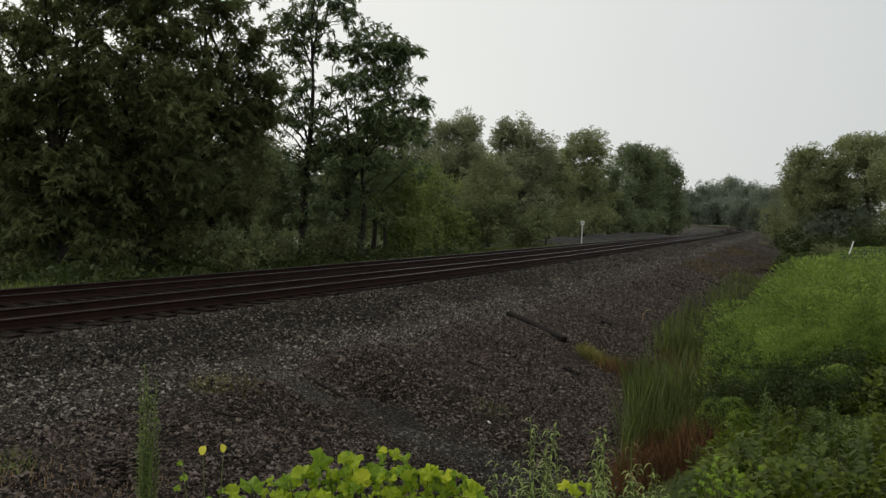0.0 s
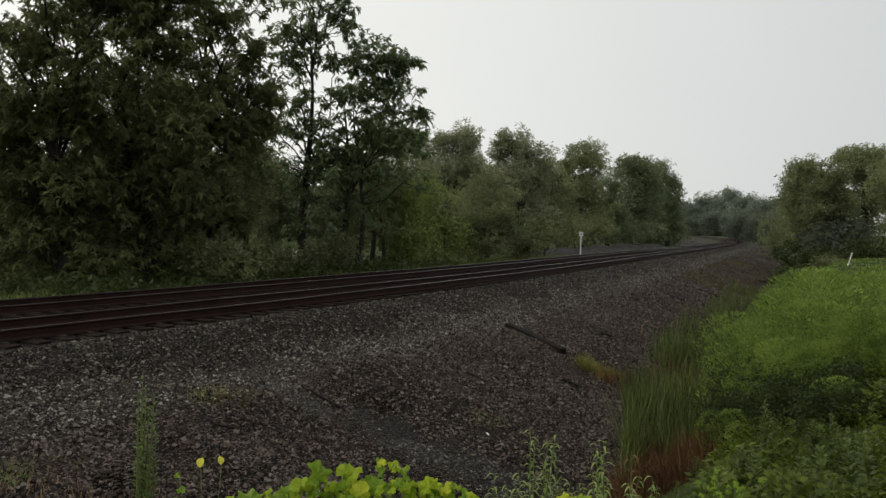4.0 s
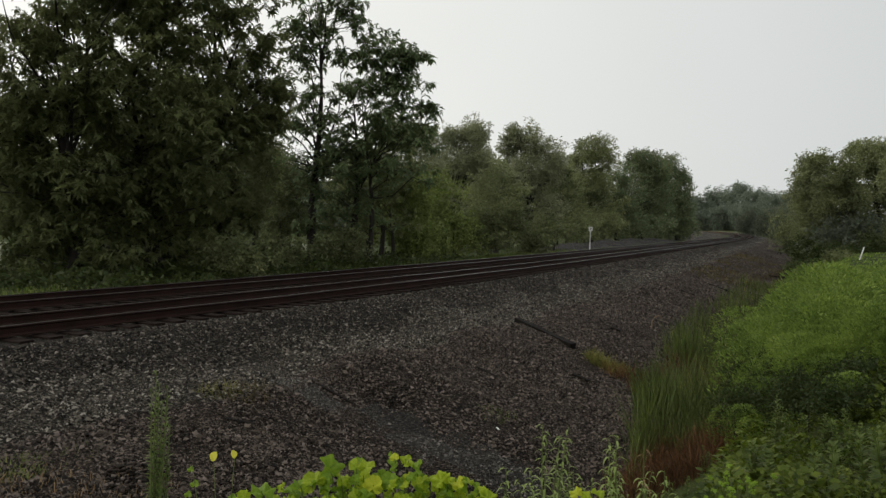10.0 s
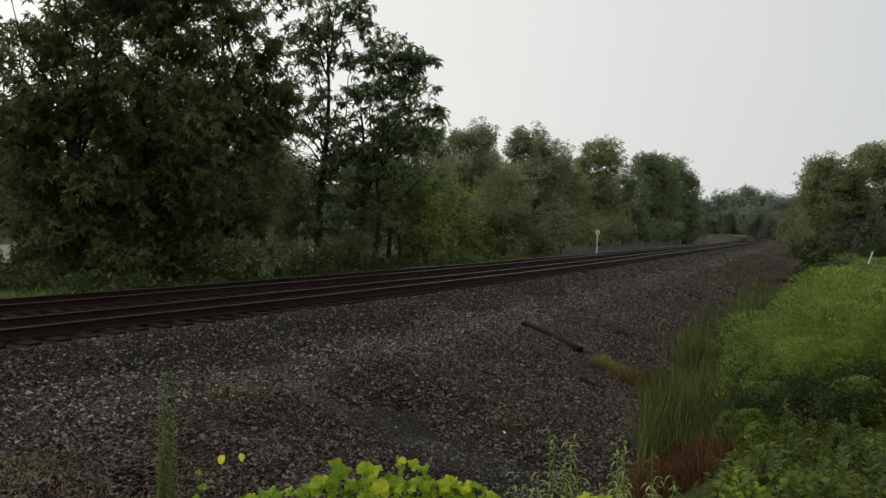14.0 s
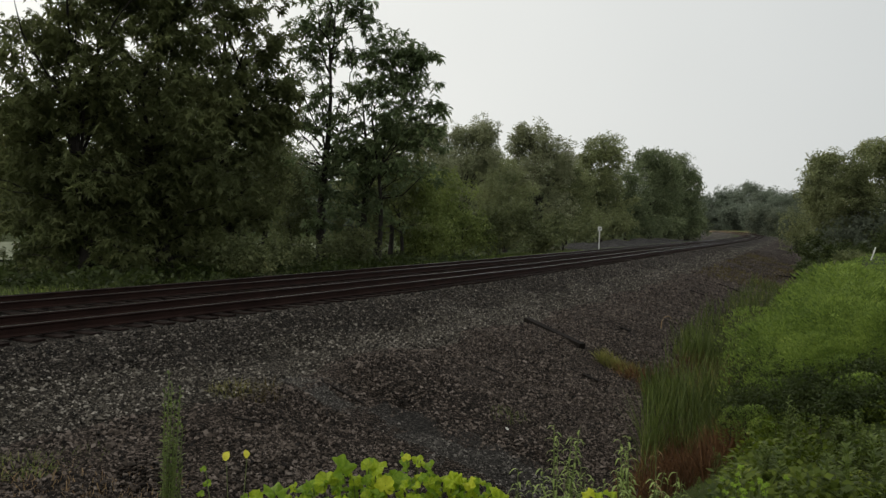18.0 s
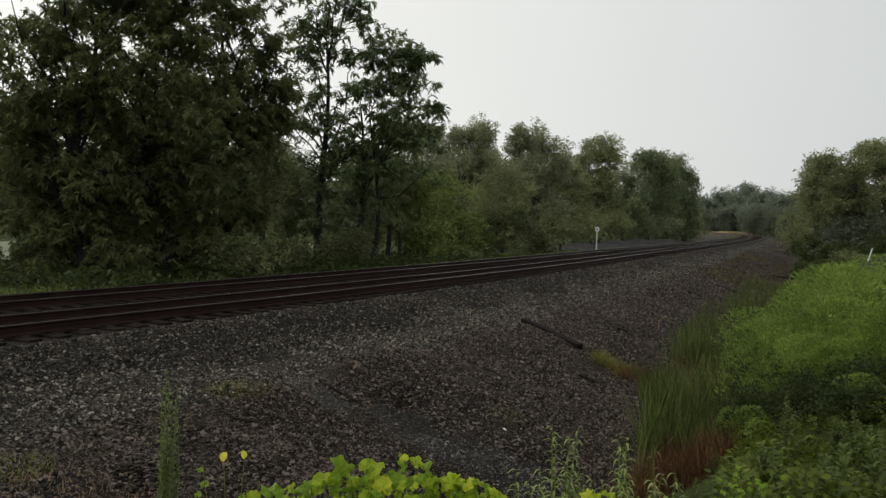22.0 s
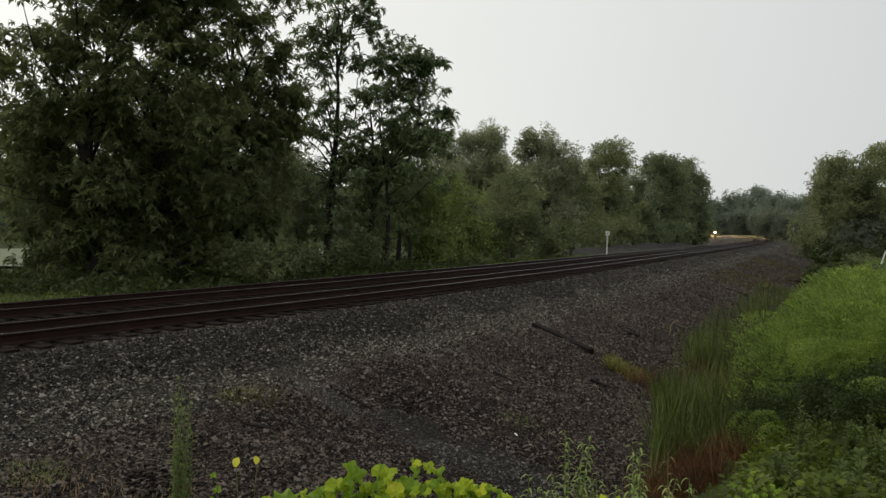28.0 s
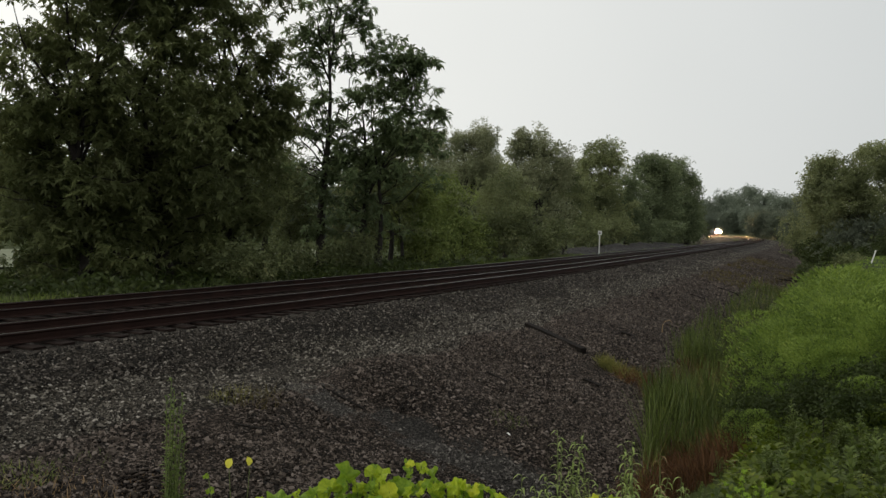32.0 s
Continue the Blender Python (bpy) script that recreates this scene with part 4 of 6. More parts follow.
tree("tree", 14.41, 95.00, 0.25, [(0.35, 0, 8.6, 1.82, 1.46, 1.54, 20), (0.0, 0, 5.46, 2.52, 2.01, 2.38, 30)],
     "round-crowned green tree in the tree line", M_LEAF_BUSH, 70, proto=TUFT, size=0.41, per=27, spread=0.62, clumps=1.2, shell=0.4)
tree("tree", 4.40, 98.00, 0.25, [(0.36, 0, 10.62, 2.89, 2.31, 2.16, 26), (-0.36, 0, 6.29, 3.97, 3.18, 3.25, 36), (-1.08, 0, 3.04, 3.61, 2.89, 1.8, 18)],
     "round-crowned green tree in the tree line", M_LEAF_MID, 71, proto=TUFT, size=0.41, per=27, spread=0.78, clumps=1.2, shell=0.4)
tree("tree", 15.34, 112.00, 0.25, [(0.0, 0, 10.19, 2.97, 2.38, 2.47, 26), (-0.41, 0, 6.07, 4.12, 3.3, 3.3, 34), (-0.82, 0, 3.18, 3.3, 2.64, 1.81, 14)],
     "round-crowned green tree in the tree line", M_LEAF_DEEP, 72, proto=TUFT, size=0.46, per=27, spread=0.88, clumps=1.2, shell=0.4)
tree("tree", 28.50, 150.00, 0.30, [(0.0, 0, 9.32, 4.42, 3.53, 3.31, 30), (-0.77, 0, 5.12, 4.97, 3.98, 2.87, 24)],
     "round-crowned green tree in the tree line", M_LEAF_DEEP, 74, proto=TUFT, size=0.59, per=27, spread=1.14, clumps=1.2, shell=0.4)
tree("tree", 44.29, 155.00, 0.30, [(0.0, 0, 10.36, 3.42, 2.74, 2.97, 24), (-0.23, 0, 5.8, 4.57, 3.65, 3.42, 30)],
     "round-crowned green tree in the tree line", M_LEAF_DEEP, 73, proto=TUFT, size=0.61, per=27, spread=1.14, clumps=1.2, shell=0.4)
for x, y, top, seed in ((50.0, 182.0, 12.0, 301), (57.0, 200.0, 13.5, 302), (61.0, 222.0, 13.0, 303), (70.0, 248.0, 14.5, 304), (76.0, 275.0, 14.0, 305)):
    tree("tree", x, y, 0.3, [(0.0, 0, top * 0.72, 4.2, 3.6, top * 0.28, 30), (-0.6, 0, top * 0.4, 5.0, 4.0, top * 0.27, 34), (0.4, 0, top * 0.16, 5.0, 4.0, top * 0.16, 24)],
         "dark green tree on the inside of the bend", M_LEAF_DEEP, seed, proto=TUFT, size=0.9, per=22, spread=1.1)
tree("tree", 35.58, 72.00, 0.30, [(-0.16, 0, 7.84, 1.06, 1.02, 1.27, 26), (-0.27, 0, 4.66, 1.59, 1.87, 2.33, 38), (0.8, 0, 2.01, 2.39, 1.91, 2.12, 36), (-1.43, 0, 5.99, 0.42, 1.36, 1.7, 10)],
     "dark green tree on the bank beyond the ditch", M_LEAF_MID, 80, proto=TUFT, size=0.41, per=27, spread=0.62, clumps=1.3, shell=0.4)
tree("tree", 31.63, 60.00, 0.25, [(0.0, 0, 3.7, 1.94, 1.56, 1.5, 42), (0.44, 0, 1.49, 2.21, 1.77, 1.59, 40), (-0.44, 0, 5.25, 1.24, 0.99, 0.8, 18), (0.22, 0, 6.35, 1.06, 0.85, 0.88, 16)],
     "yellow-green tree on the bank beyond the ditch", M_LEAF_BUSH, 81, proto=TUFT, size=0.32, per=27, spread=0.44, clumps=1.3, shell=0.4)
tree("tree", 42.86, 75.00, 0.30, [(-0.83, 0, 8.77, 1.77, 1.41, 1.44, 32), (0.0, 0, 5.34, 2.65, 2.12, 2.43, 46), (1.66, 0, 8.11, 1.88, 1.68, 2.1, 30), (0.55, 0, 1.48, 2.49, 1.99, 1.77, 26)],
     "dark green tree on the bank beyond the ditch", M_LEAF_MID, 82, proto=TUFT, size=0.41, per=27, spread=0.62, clumps=1.3, shell=0.4)
tree("tree", 39.54, 62.00, 0.30, [(-0.46, 0, 5.6, 2.74, 2.56, 3.2, 50), (0.46, 0, 2.4, 2.74, 2.19, 2.28, 36)],
     "dark green tree on the bank beyond the ditch", M_LEAF_MID, 83, proto=TUFT, size=0.41, per=27, spread=0.62, clumps=1.3, shell=0.4)
tree("tree", 54.43, 120.00, 0.20, [(0.0, 0, 4.53, 2.21, 2.47, 3.09, 24), (1.33, 0, 2.32, 2.21, 1.77, 2.21, 18)],
     "dark green tree on the bank beyond the ditch", M_LEAF_MID, 84, proto=TUFT, size=0.41, per=27, spread=1.04, clumps=1.3, shell=0.4)
tree("bush", 22.56, 46.00, 0.03, [(0.0, 0, -0.26, 0.88, 0.7, 0.41, 12)],
     "low dark green shrub at the end of the grassy bank", M_LEAF_BUSH, 160, category="bush", stems=3, proto=TUFT, size=0.3, per=30, spread=0.3)
tree("bush", 24.95, 48.00, 0.03, [(0.0, 0, -0.2, 0.92, 0.74, 0.35, 12)],
     "low dark green shrub at the end of the grassy bank", M_LEAF_BUSH, 161, category="bush", stems=3, proto=TUFT, size=0.3, per=30, spread=0.3)
tree("bush", 28.10, 60.00, 0.03, [(0.22, 0, -0.87, 0.97, 0.78, 0.71, 12)],
     "low dark green shrub at the end of the grassy bank", M_LEAF_BUSH, 162, category="bush", stems=3, proto=TUFT, size=0.3, per=30, spread=0.3)
# shade at the trees' foot is painted into these shrubs' leaves
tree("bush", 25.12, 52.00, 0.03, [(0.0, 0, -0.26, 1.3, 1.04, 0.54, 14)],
     "shrub at the foot of the bank trees, shade put into its leaf colour", M_LEAF_SHADED, 240, category="bush", stems=3, proto=TUFT, size=0.34, per=30, spread=0.4)
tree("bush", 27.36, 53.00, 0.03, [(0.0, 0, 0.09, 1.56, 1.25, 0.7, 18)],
     "shrub at the foot of the bank trees, shade put into its leaf colour", M_LEAF_SHADED, 241, category="bush", stems=3, proto=TUFT, size=0.34, per=30, spread=0.4)
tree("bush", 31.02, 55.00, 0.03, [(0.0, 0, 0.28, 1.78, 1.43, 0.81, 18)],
     "shrub at the foot of the bank trees, shade put into its leaf colour", M_LEAF_SHADED, 242, category="bush", stems=3, proto=TUFT, size=0.34, per=30, spread=0.4)
# the distant wood, its haze painted in the leaf colour
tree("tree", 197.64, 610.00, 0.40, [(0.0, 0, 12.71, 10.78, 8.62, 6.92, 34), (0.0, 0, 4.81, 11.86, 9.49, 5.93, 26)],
     "tree of the distant wood, pale with haze put into its leaf colour", M_LEAF_HAZE, 90, proto=TUFT, size=2.41, per=20, spread=2.85, clumps=1.35, group="distant wood")
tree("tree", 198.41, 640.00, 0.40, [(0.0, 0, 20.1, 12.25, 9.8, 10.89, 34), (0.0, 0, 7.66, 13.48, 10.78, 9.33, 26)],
     "tree of the distant wood, pale with haze put into its leaf colour", M_LEAF_HAZE, 91, proto=TUFT, size=2.52, per=20, spread=2.99, clumps=1.35, group="distant wood")
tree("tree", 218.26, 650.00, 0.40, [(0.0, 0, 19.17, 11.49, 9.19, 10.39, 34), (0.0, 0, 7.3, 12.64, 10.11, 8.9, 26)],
     "tree of the distant wood, pale with haze put into its leaf colour", M_LEAF_HAZE, 92, proto=TUFT, size=2.57, per=20, spread=3.03, clumps=1.35, group="distant wood")
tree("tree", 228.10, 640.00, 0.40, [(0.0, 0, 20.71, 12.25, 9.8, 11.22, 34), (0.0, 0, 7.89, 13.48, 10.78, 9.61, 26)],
     "tree of the distant wood, pale with haze put into its leaf colour", M_LEAF_HAZE, 93, proto=TUFT, size=2.52, per=20, spread=2.99, clumps=1.35, group="distant wood")
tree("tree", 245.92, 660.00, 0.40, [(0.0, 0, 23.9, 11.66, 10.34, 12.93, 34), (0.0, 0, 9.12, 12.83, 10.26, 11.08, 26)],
     "tree of the distant wood, pale with haze put into its leaf colour", M_LEAF_HAZE, 94, proto=TUFT, size=2.60, per=20, spread=3.09, clumps=1.35, group="distant wood")
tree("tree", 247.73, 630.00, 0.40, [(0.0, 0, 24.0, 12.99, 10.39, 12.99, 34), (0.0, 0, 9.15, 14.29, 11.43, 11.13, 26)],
     "tree of the distant wood, pale with haze put into its leaf colour", M_LEAF_HAZE, 95, proto=TUFT, size=2.48, per=20, spread=2.94, clumps=1.35, group="distant wood")
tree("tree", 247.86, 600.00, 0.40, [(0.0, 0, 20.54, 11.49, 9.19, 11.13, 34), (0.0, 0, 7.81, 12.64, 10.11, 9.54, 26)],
     "tree of the distant wood, pale with haze put into its leaf colour", M_LEAF_HAZE, 96, proto=TUFT, size=2.36, per=20, spread=2.80, clumps=1.35, group="distant wood")
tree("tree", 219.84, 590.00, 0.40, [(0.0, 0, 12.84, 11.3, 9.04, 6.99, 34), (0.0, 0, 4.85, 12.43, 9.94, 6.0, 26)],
     "tree of the distant wood, pale with haze put into its leaf colour", M_LEAF_HAZE, 97, proto=TUFT, size=2.33, per=20, spread=2.75, clumps=1.35, group="distant wood")
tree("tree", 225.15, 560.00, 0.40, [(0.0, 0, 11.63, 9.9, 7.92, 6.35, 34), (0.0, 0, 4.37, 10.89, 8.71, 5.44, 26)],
     "tree of the distant wood, pale with haze put into its leaf colour", M_LEAF_HAZE, 98, proto=TUFT, size=2.20, per=20, spread=2.62, clumps=1.35, group="distant wood")
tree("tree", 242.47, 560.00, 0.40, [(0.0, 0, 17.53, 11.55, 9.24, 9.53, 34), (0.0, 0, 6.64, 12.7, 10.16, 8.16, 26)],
     "tree of the distant wood, pale with haze put into its leaf colour", M_LEAF_HAZE, 99, proto=TUFT, size=2.20, per=20, spread=2.62, clumps=1.35, group="distant wood")
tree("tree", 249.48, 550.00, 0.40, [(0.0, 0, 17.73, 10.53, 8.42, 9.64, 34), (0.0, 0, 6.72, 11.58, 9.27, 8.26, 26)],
     "tree of the distant wood, pale with haze put into its leaf colour", M_LEAF_HAZE, 100, proto=TUFT, size=2.17, per=20, spread=2.57, clumps=1.35, group="distant wood")
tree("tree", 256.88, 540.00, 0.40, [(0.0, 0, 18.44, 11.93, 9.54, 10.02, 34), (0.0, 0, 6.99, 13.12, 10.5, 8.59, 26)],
     "tree of the distant wood, pale with haze put into its leaf colour", M_LEAF_HAZE, 101, proto=TUFT, size=2.13, per=20, spread=2.52, clumps=1.35, group="distant wood")
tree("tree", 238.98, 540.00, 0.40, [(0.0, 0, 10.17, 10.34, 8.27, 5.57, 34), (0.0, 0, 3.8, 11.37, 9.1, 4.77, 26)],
     "tree of the distant wood, pale with haze put into its leaf colour", M_LEAF_HAZE, 102, proto=TUFT, size=2.13, per=20, spread=2.52, clumps=1.35, group="distant wood")
# trees past the curve; their haze is in the leaf colour
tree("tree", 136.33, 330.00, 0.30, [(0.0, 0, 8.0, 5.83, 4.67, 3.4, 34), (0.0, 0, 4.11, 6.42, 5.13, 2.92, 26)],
     "green tree beyond the curve of the line, haze put into its leaf colour", M_LEAF_HALF_HAZE, 200, proto=TUFT, size=1.12, per=28, spread=1.81)
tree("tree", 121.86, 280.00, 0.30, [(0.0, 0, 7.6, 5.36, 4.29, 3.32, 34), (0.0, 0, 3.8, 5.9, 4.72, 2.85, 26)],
     "green tree beyond the curve of the line, haze put into its leaf colour", M_LEAF_HALF_HAZE, 201, proto=TUFT, size=0.95, per=28, spread=1.54)
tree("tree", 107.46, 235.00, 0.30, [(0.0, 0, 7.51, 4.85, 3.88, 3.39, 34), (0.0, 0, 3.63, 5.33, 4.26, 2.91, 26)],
     "green tree beyond the curve of the line, haze put into its leaf colour", M_LEAF_HALF_HAZE, 202, proto=TUFT, size=0.8, per=28, spread=1.29)
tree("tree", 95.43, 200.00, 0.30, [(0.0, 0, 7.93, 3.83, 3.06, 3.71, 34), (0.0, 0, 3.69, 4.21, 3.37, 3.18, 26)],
     "green tree beyond the curve of the line, haze put into its leaf colour", M_LEAF_HALF_HAZE, 203, proto=TUFT, size=0.68, per=28, spread=1.1)
# shrubs whose dark leaves stand in for the hollow's shade
tree("shrub", 4.46, 11.00, 0.005, [(0.0, 0, 0.55, 0.34, 0.27, 0.29, 22)],
     "leafy shrub in the hollow below the feathery weeds, shade put into its leaf colour", M_LEAF_HOLLOW_SHADE, 220, category="shrub", stems=4, proto=TUFT, size=0.075, per=34, spread=0.17, boughs=3)
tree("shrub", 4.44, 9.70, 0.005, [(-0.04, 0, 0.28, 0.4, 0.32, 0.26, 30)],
     "leafy shrub in the hollow below the feathery weeds, shade put into its leaf colour", M_LEAF_SHADED, 221, category="shrub", stems=4, proto=TUFT, size=0.075, per=34, spread=0.17, boughs=3)
tree("shrub", 4.47, 8.60, 0.005, [(0.0, 0, 0.17, 0.38, 0.3, 0.27, 36)],
     "leafy shrub in the hollow below the feathery weeds, shade put into its leaf colour", M_LEAF_HOLLOW_SHADE, 222, category="shrub", stems=4, proto=TUFT, size=0.075, per=34, spread=0.17, boughs=3)
tree("shrub", 4.83, 8.30, 0.005, [(0.0, 0, 0.14, 0.4, 0.32, 0.29, 38)],
     "leafy shrub in the hollow below the feathery weeds, shade put into its leaf colour", M_LEAF_HOLLOW_SHADE, 223, category="shrub", stems=4, proto=TUFT, size=0.075, per=34, spread=0.17, boughs=3)
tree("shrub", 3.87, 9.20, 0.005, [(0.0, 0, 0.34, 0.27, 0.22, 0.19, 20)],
     "leafy shrub in the hollow below the feathery weeds, shade put into its leaf colour", M_LEAF_SHADED, 225, category="shrub", stems=4, proto=TUFT, size=0.075, per=34, spread=0.17, boughs=3)
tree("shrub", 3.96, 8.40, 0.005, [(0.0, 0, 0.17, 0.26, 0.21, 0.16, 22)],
     "leafy shrub in the hollow below the feathery weeds, shade put into its leaf colour", M_LEAF_SHADED, 226, category="shrub", stems=4, proto=TUFT, size=0.075, per=34, spread=0.17, boughs=3)
tree("shrub", 4.18, 7.50, 0.005, [(0.0, 0, 0.1, 0.28, 0.22, 0.13, 24)],
     "leafy shrub in the hollow below the feathery weeds, shade put into its leaf colour", M_LEAF_HOLLOW_SHADE, 227, category="shrub", stems=4, proto=TUFT, size=0.075, per=34, spread=0.17, boughs=3)
# low growth below it, in the same haze-paled leaf colour
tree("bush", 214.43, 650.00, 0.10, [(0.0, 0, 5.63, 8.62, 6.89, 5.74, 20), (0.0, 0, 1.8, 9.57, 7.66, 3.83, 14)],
     "undergrowth below the distant wood, haze put into its leaf colour", M_LEAF_HAZE, 260, category="bush", stems=3, proto=TUFT, size=2.1, per=18, spread=3.0, group="distant wood")
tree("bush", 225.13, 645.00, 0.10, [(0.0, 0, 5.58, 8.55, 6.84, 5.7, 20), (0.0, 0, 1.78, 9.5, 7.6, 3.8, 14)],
     "undergrowth below the distant wood, haze put into its leaf colour", M_LEAF_HAZE, 261, category="bush", stems=3, proto=TUFT, size=2.1, per=18, spread=3.0, group="distant wood")
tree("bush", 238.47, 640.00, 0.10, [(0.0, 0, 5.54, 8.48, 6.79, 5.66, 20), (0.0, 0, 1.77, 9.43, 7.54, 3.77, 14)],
     "undergrowth below the distant wood, haze put into its leaf colour", M_LEAF_HAZE, 262, category="bush", stems=3, proto=TUFT, size=2.1, per=18, spread=3.0, group="distant wood")
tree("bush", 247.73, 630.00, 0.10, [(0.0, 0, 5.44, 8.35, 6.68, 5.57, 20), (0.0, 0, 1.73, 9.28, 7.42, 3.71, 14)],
     "undergrowth below the distant wood, haze put into its leaf colour", M_LEAF_HAZE, 263, category="bush", stems=3, proto=TUFT, size=2.1, per=18, spread=3.0, group="distant wood")
tree("tree", -22.39, 42.00, 0.20, [(-0.31, 0, 4.27, 2.16, 1.98, 2.47, 26), (0.0, 0, 7.68, 1.86, 1.73, 2.16, 24)],
     "shaded tree in the second row of the wood", M_LEAF_NEAR, 110, proto=TUFT, per=26, size=0.45, spread=0.6, flat=0.45)
tree("tree", -18.92, 44.00, 0.22, [(-0.32, 0, 5.02, 2.59, 2.33, 2.92, 34), (0.32, 0, 9.24, 2.59, 2.07, 2.59, 30)],
     "shaded tree in the second row of the wood", M_LEAF_NEAR, 111, proto=TUFT, per=26, size=0.45, spread=0.6, flat=0.45)
tree("tree", -15.04, 46.00, 0.22, [(0.34, 0, 4.82, 2.71, 2.44, 3.05, 40), (0.0, 0, 9.22, 2.71, 2.17, 2.71, 30)],
     "shaded tree in the second row of the wood", M_LEAF_NEAR, 112, proto=TUFT, per=26, size=0.45, spread=0.6, flat=0.45)
tree("tree", -12.11, 50.00, 0.20, [(-0.18, 0, 5.42, 1.66, 2.36, 2.95, 30), (0.55, 0, 7.62, 1.1, 1.18, 1.47, 12)],
     "shaded tree in the second row of the wood", M_LEAF_MID, 113, proto=TUFT, per=34, size=0.4, spread=0.5)
tree("tree", -5.22, 55.00, 0.20, [(0.0, 0, 5.74, 2.43, 2.27, 2.84, 34), (-0.61, 0, 2.91, 2.43, 1.94, 2.03, 24)],
     "shaded tree in the second row of the wood", M_LEAF_MID, 114, proto=TUFT, per=34, size=0.4, spread=0.5)


# the wooded hill behind the trees
def build_hill():
    r = np.random.default_rng(31)
    xs, ys = np.linspace(-460, 40, 60), np.linspace(190, 420, 24)
    X, Y = np.meshgrid(xs, ys)
    def height(x, y):
        side = np.clip((75 - x) / 95, 0, 1) ** 1.2
        return -1 + (30 + 6 * np.sin(x * 0.021) + 3 * np.sin(x * 0.06 + 1)) * side * np.exp(-((y - 300) / 62.0) ** 2)
    n, m = X.shape
    i, j = np.meshgrid(np.arange(n - 1), np.arange(m - 1), indexing="ij")
    f = np.stack([i * m + j, i * m + j + 1, (i + 1) * m + j + 1, (i + 1) * m + j], -1).reshape(-1, 4)
    hill = tagged(new("hill", mesh_of("hill", np.stack([X, Y, height(X, Y) - 1], -1).reshape(-1, 3), f, M_EARTH, smooth=True)),
                  "wooded hill rising behind the railside trees", "hill", kind="structure")
    c = 520
    cx, cy = r.uniform(-440, 20, c), r.uniform(205, 310, c)
    cen = np.stack([cx, cy, height(cx, cy) + r.uniform(0, 3, c)], -1)
    pos = np.repeat(cen, 10, 0) + r.normal(size=(c * 10, 3)) * (2.2, 2.2, 1.8)
    v, f = scatter(TUFT[0], TUFT[1], pos, turns(len(pos), 0.9, r), r.uniform(2.2, 3.8, len(pos)))
    w = part_me("hill_woods", mesh_of("hill_woods", v, f, M_LEAF_HILL), hill)
    w["kind"] = "stuff"


build_hill()

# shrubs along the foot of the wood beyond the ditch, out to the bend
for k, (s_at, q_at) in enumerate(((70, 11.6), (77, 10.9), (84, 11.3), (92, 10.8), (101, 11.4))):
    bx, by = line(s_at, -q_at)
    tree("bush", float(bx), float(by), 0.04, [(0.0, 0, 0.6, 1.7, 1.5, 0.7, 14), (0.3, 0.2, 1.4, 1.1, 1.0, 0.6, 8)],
         "dark shrub along the foot of the wood by the bend", M_LEAF_SHADED, 430 + k, category="bush", stems=3, proto=TUFT, size=0.42, per=20, spread=0.5, group="shrubs by the bend")
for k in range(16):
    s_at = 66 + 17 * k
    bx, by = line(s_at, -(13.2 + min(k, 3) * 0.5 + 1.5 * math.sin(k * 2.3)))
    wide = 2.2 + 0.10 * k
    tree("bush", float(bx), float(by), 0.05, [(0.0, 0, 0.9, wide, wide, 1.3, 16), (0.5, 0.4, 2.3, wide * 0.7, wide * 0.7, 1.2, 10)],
         "dark shrub along the foot of the wood by the bend", M_LEAF_HALF_HAZE, 400 + k, category="bush", stems=3, proto=TUFT, size=0.55 + 0.03 * k, per=18, spread=0.75, group="shrubs by the bend")

# a pale meadow seen between the trunks
def build_meadow():
    us, ys = np.linspace(0, 1, 40), np.linspace(52, 120, 24)
    U, Y = np.meshgrid(us, ys)
    X = -80 + U * (79 - 0.158 * Y)
    z = level(X.ravel(), Y.ravel()) + 0.12 + 0.08 * np.sin(X.ravel() * 1.7) * np.sin(Y.ravel() * 1.3)
    n, m = X.shape
    i, j = np.meshgrid(np.arange(n - 1), np.arange(m - 1), indexing="ij")
    f = np.stack([i * m + j, i * m + j + 1, (i + 1) * m + j + 1, (i + 1) * m + j], -1).reshape(-1, 4)
    tagged(new("meadow", mesh_of("meadow", np.stack([X.ravel(), Y.ravel(), z], -1), f, M_PALE, smooth=True)),
           "pale open meadow behind the railside trees", "meadow", kind="structure")


build_meadow()


# ---------------------------------------------------------------- bank and posts by the track
def build_heap():
    ss, oo = np.linspace(62, 158, 70), np.linspace(8.2, 15.5, 22)
    S, O = np.meshgrid(ss, oo, indexing="ij")
    r = np.random.default_rng(5)
    x, y = line(S.ravel(), O.ravel())
    shape = np.clip(np.sin(np.clip((O.ravel() - 8.2) / 7.3, 0, 1) * np.pi), 0, 1) ** 0.8
    ends = np.clip((S.ravel() - 62) / 20, 0, 1) * np.clip((158 - S.ravel()) / 22, 0, 1)
    crest = 0.72 + 0.18 * np.sin(S.ravel() * 0.35) + 0.1 * np.sin(S.ravel() * 0.8)
    z = level(x, y) - 0.12 + shape * ends * crest + r.normal(size=x.size) * 0.03
    n = len(oo)
    i, j = np.meshgrid(np.arange(len(ss) - 1), np.arange(n - 1), indexing="ij")
    f = np.stack([i * n + j, i * n + j + 1, (i + 1) * n + j + 1, (i + 1) * n + j], -1).reshape(-1, 4)
    tagged(new("spoil_bank", mesh_of("spoil_bank", np.stack([x, y, z], -1), f, M_HEAP, smooth=True)),
           "long low heap of grey crushed stone beside the far track", "bank")


build_heap()


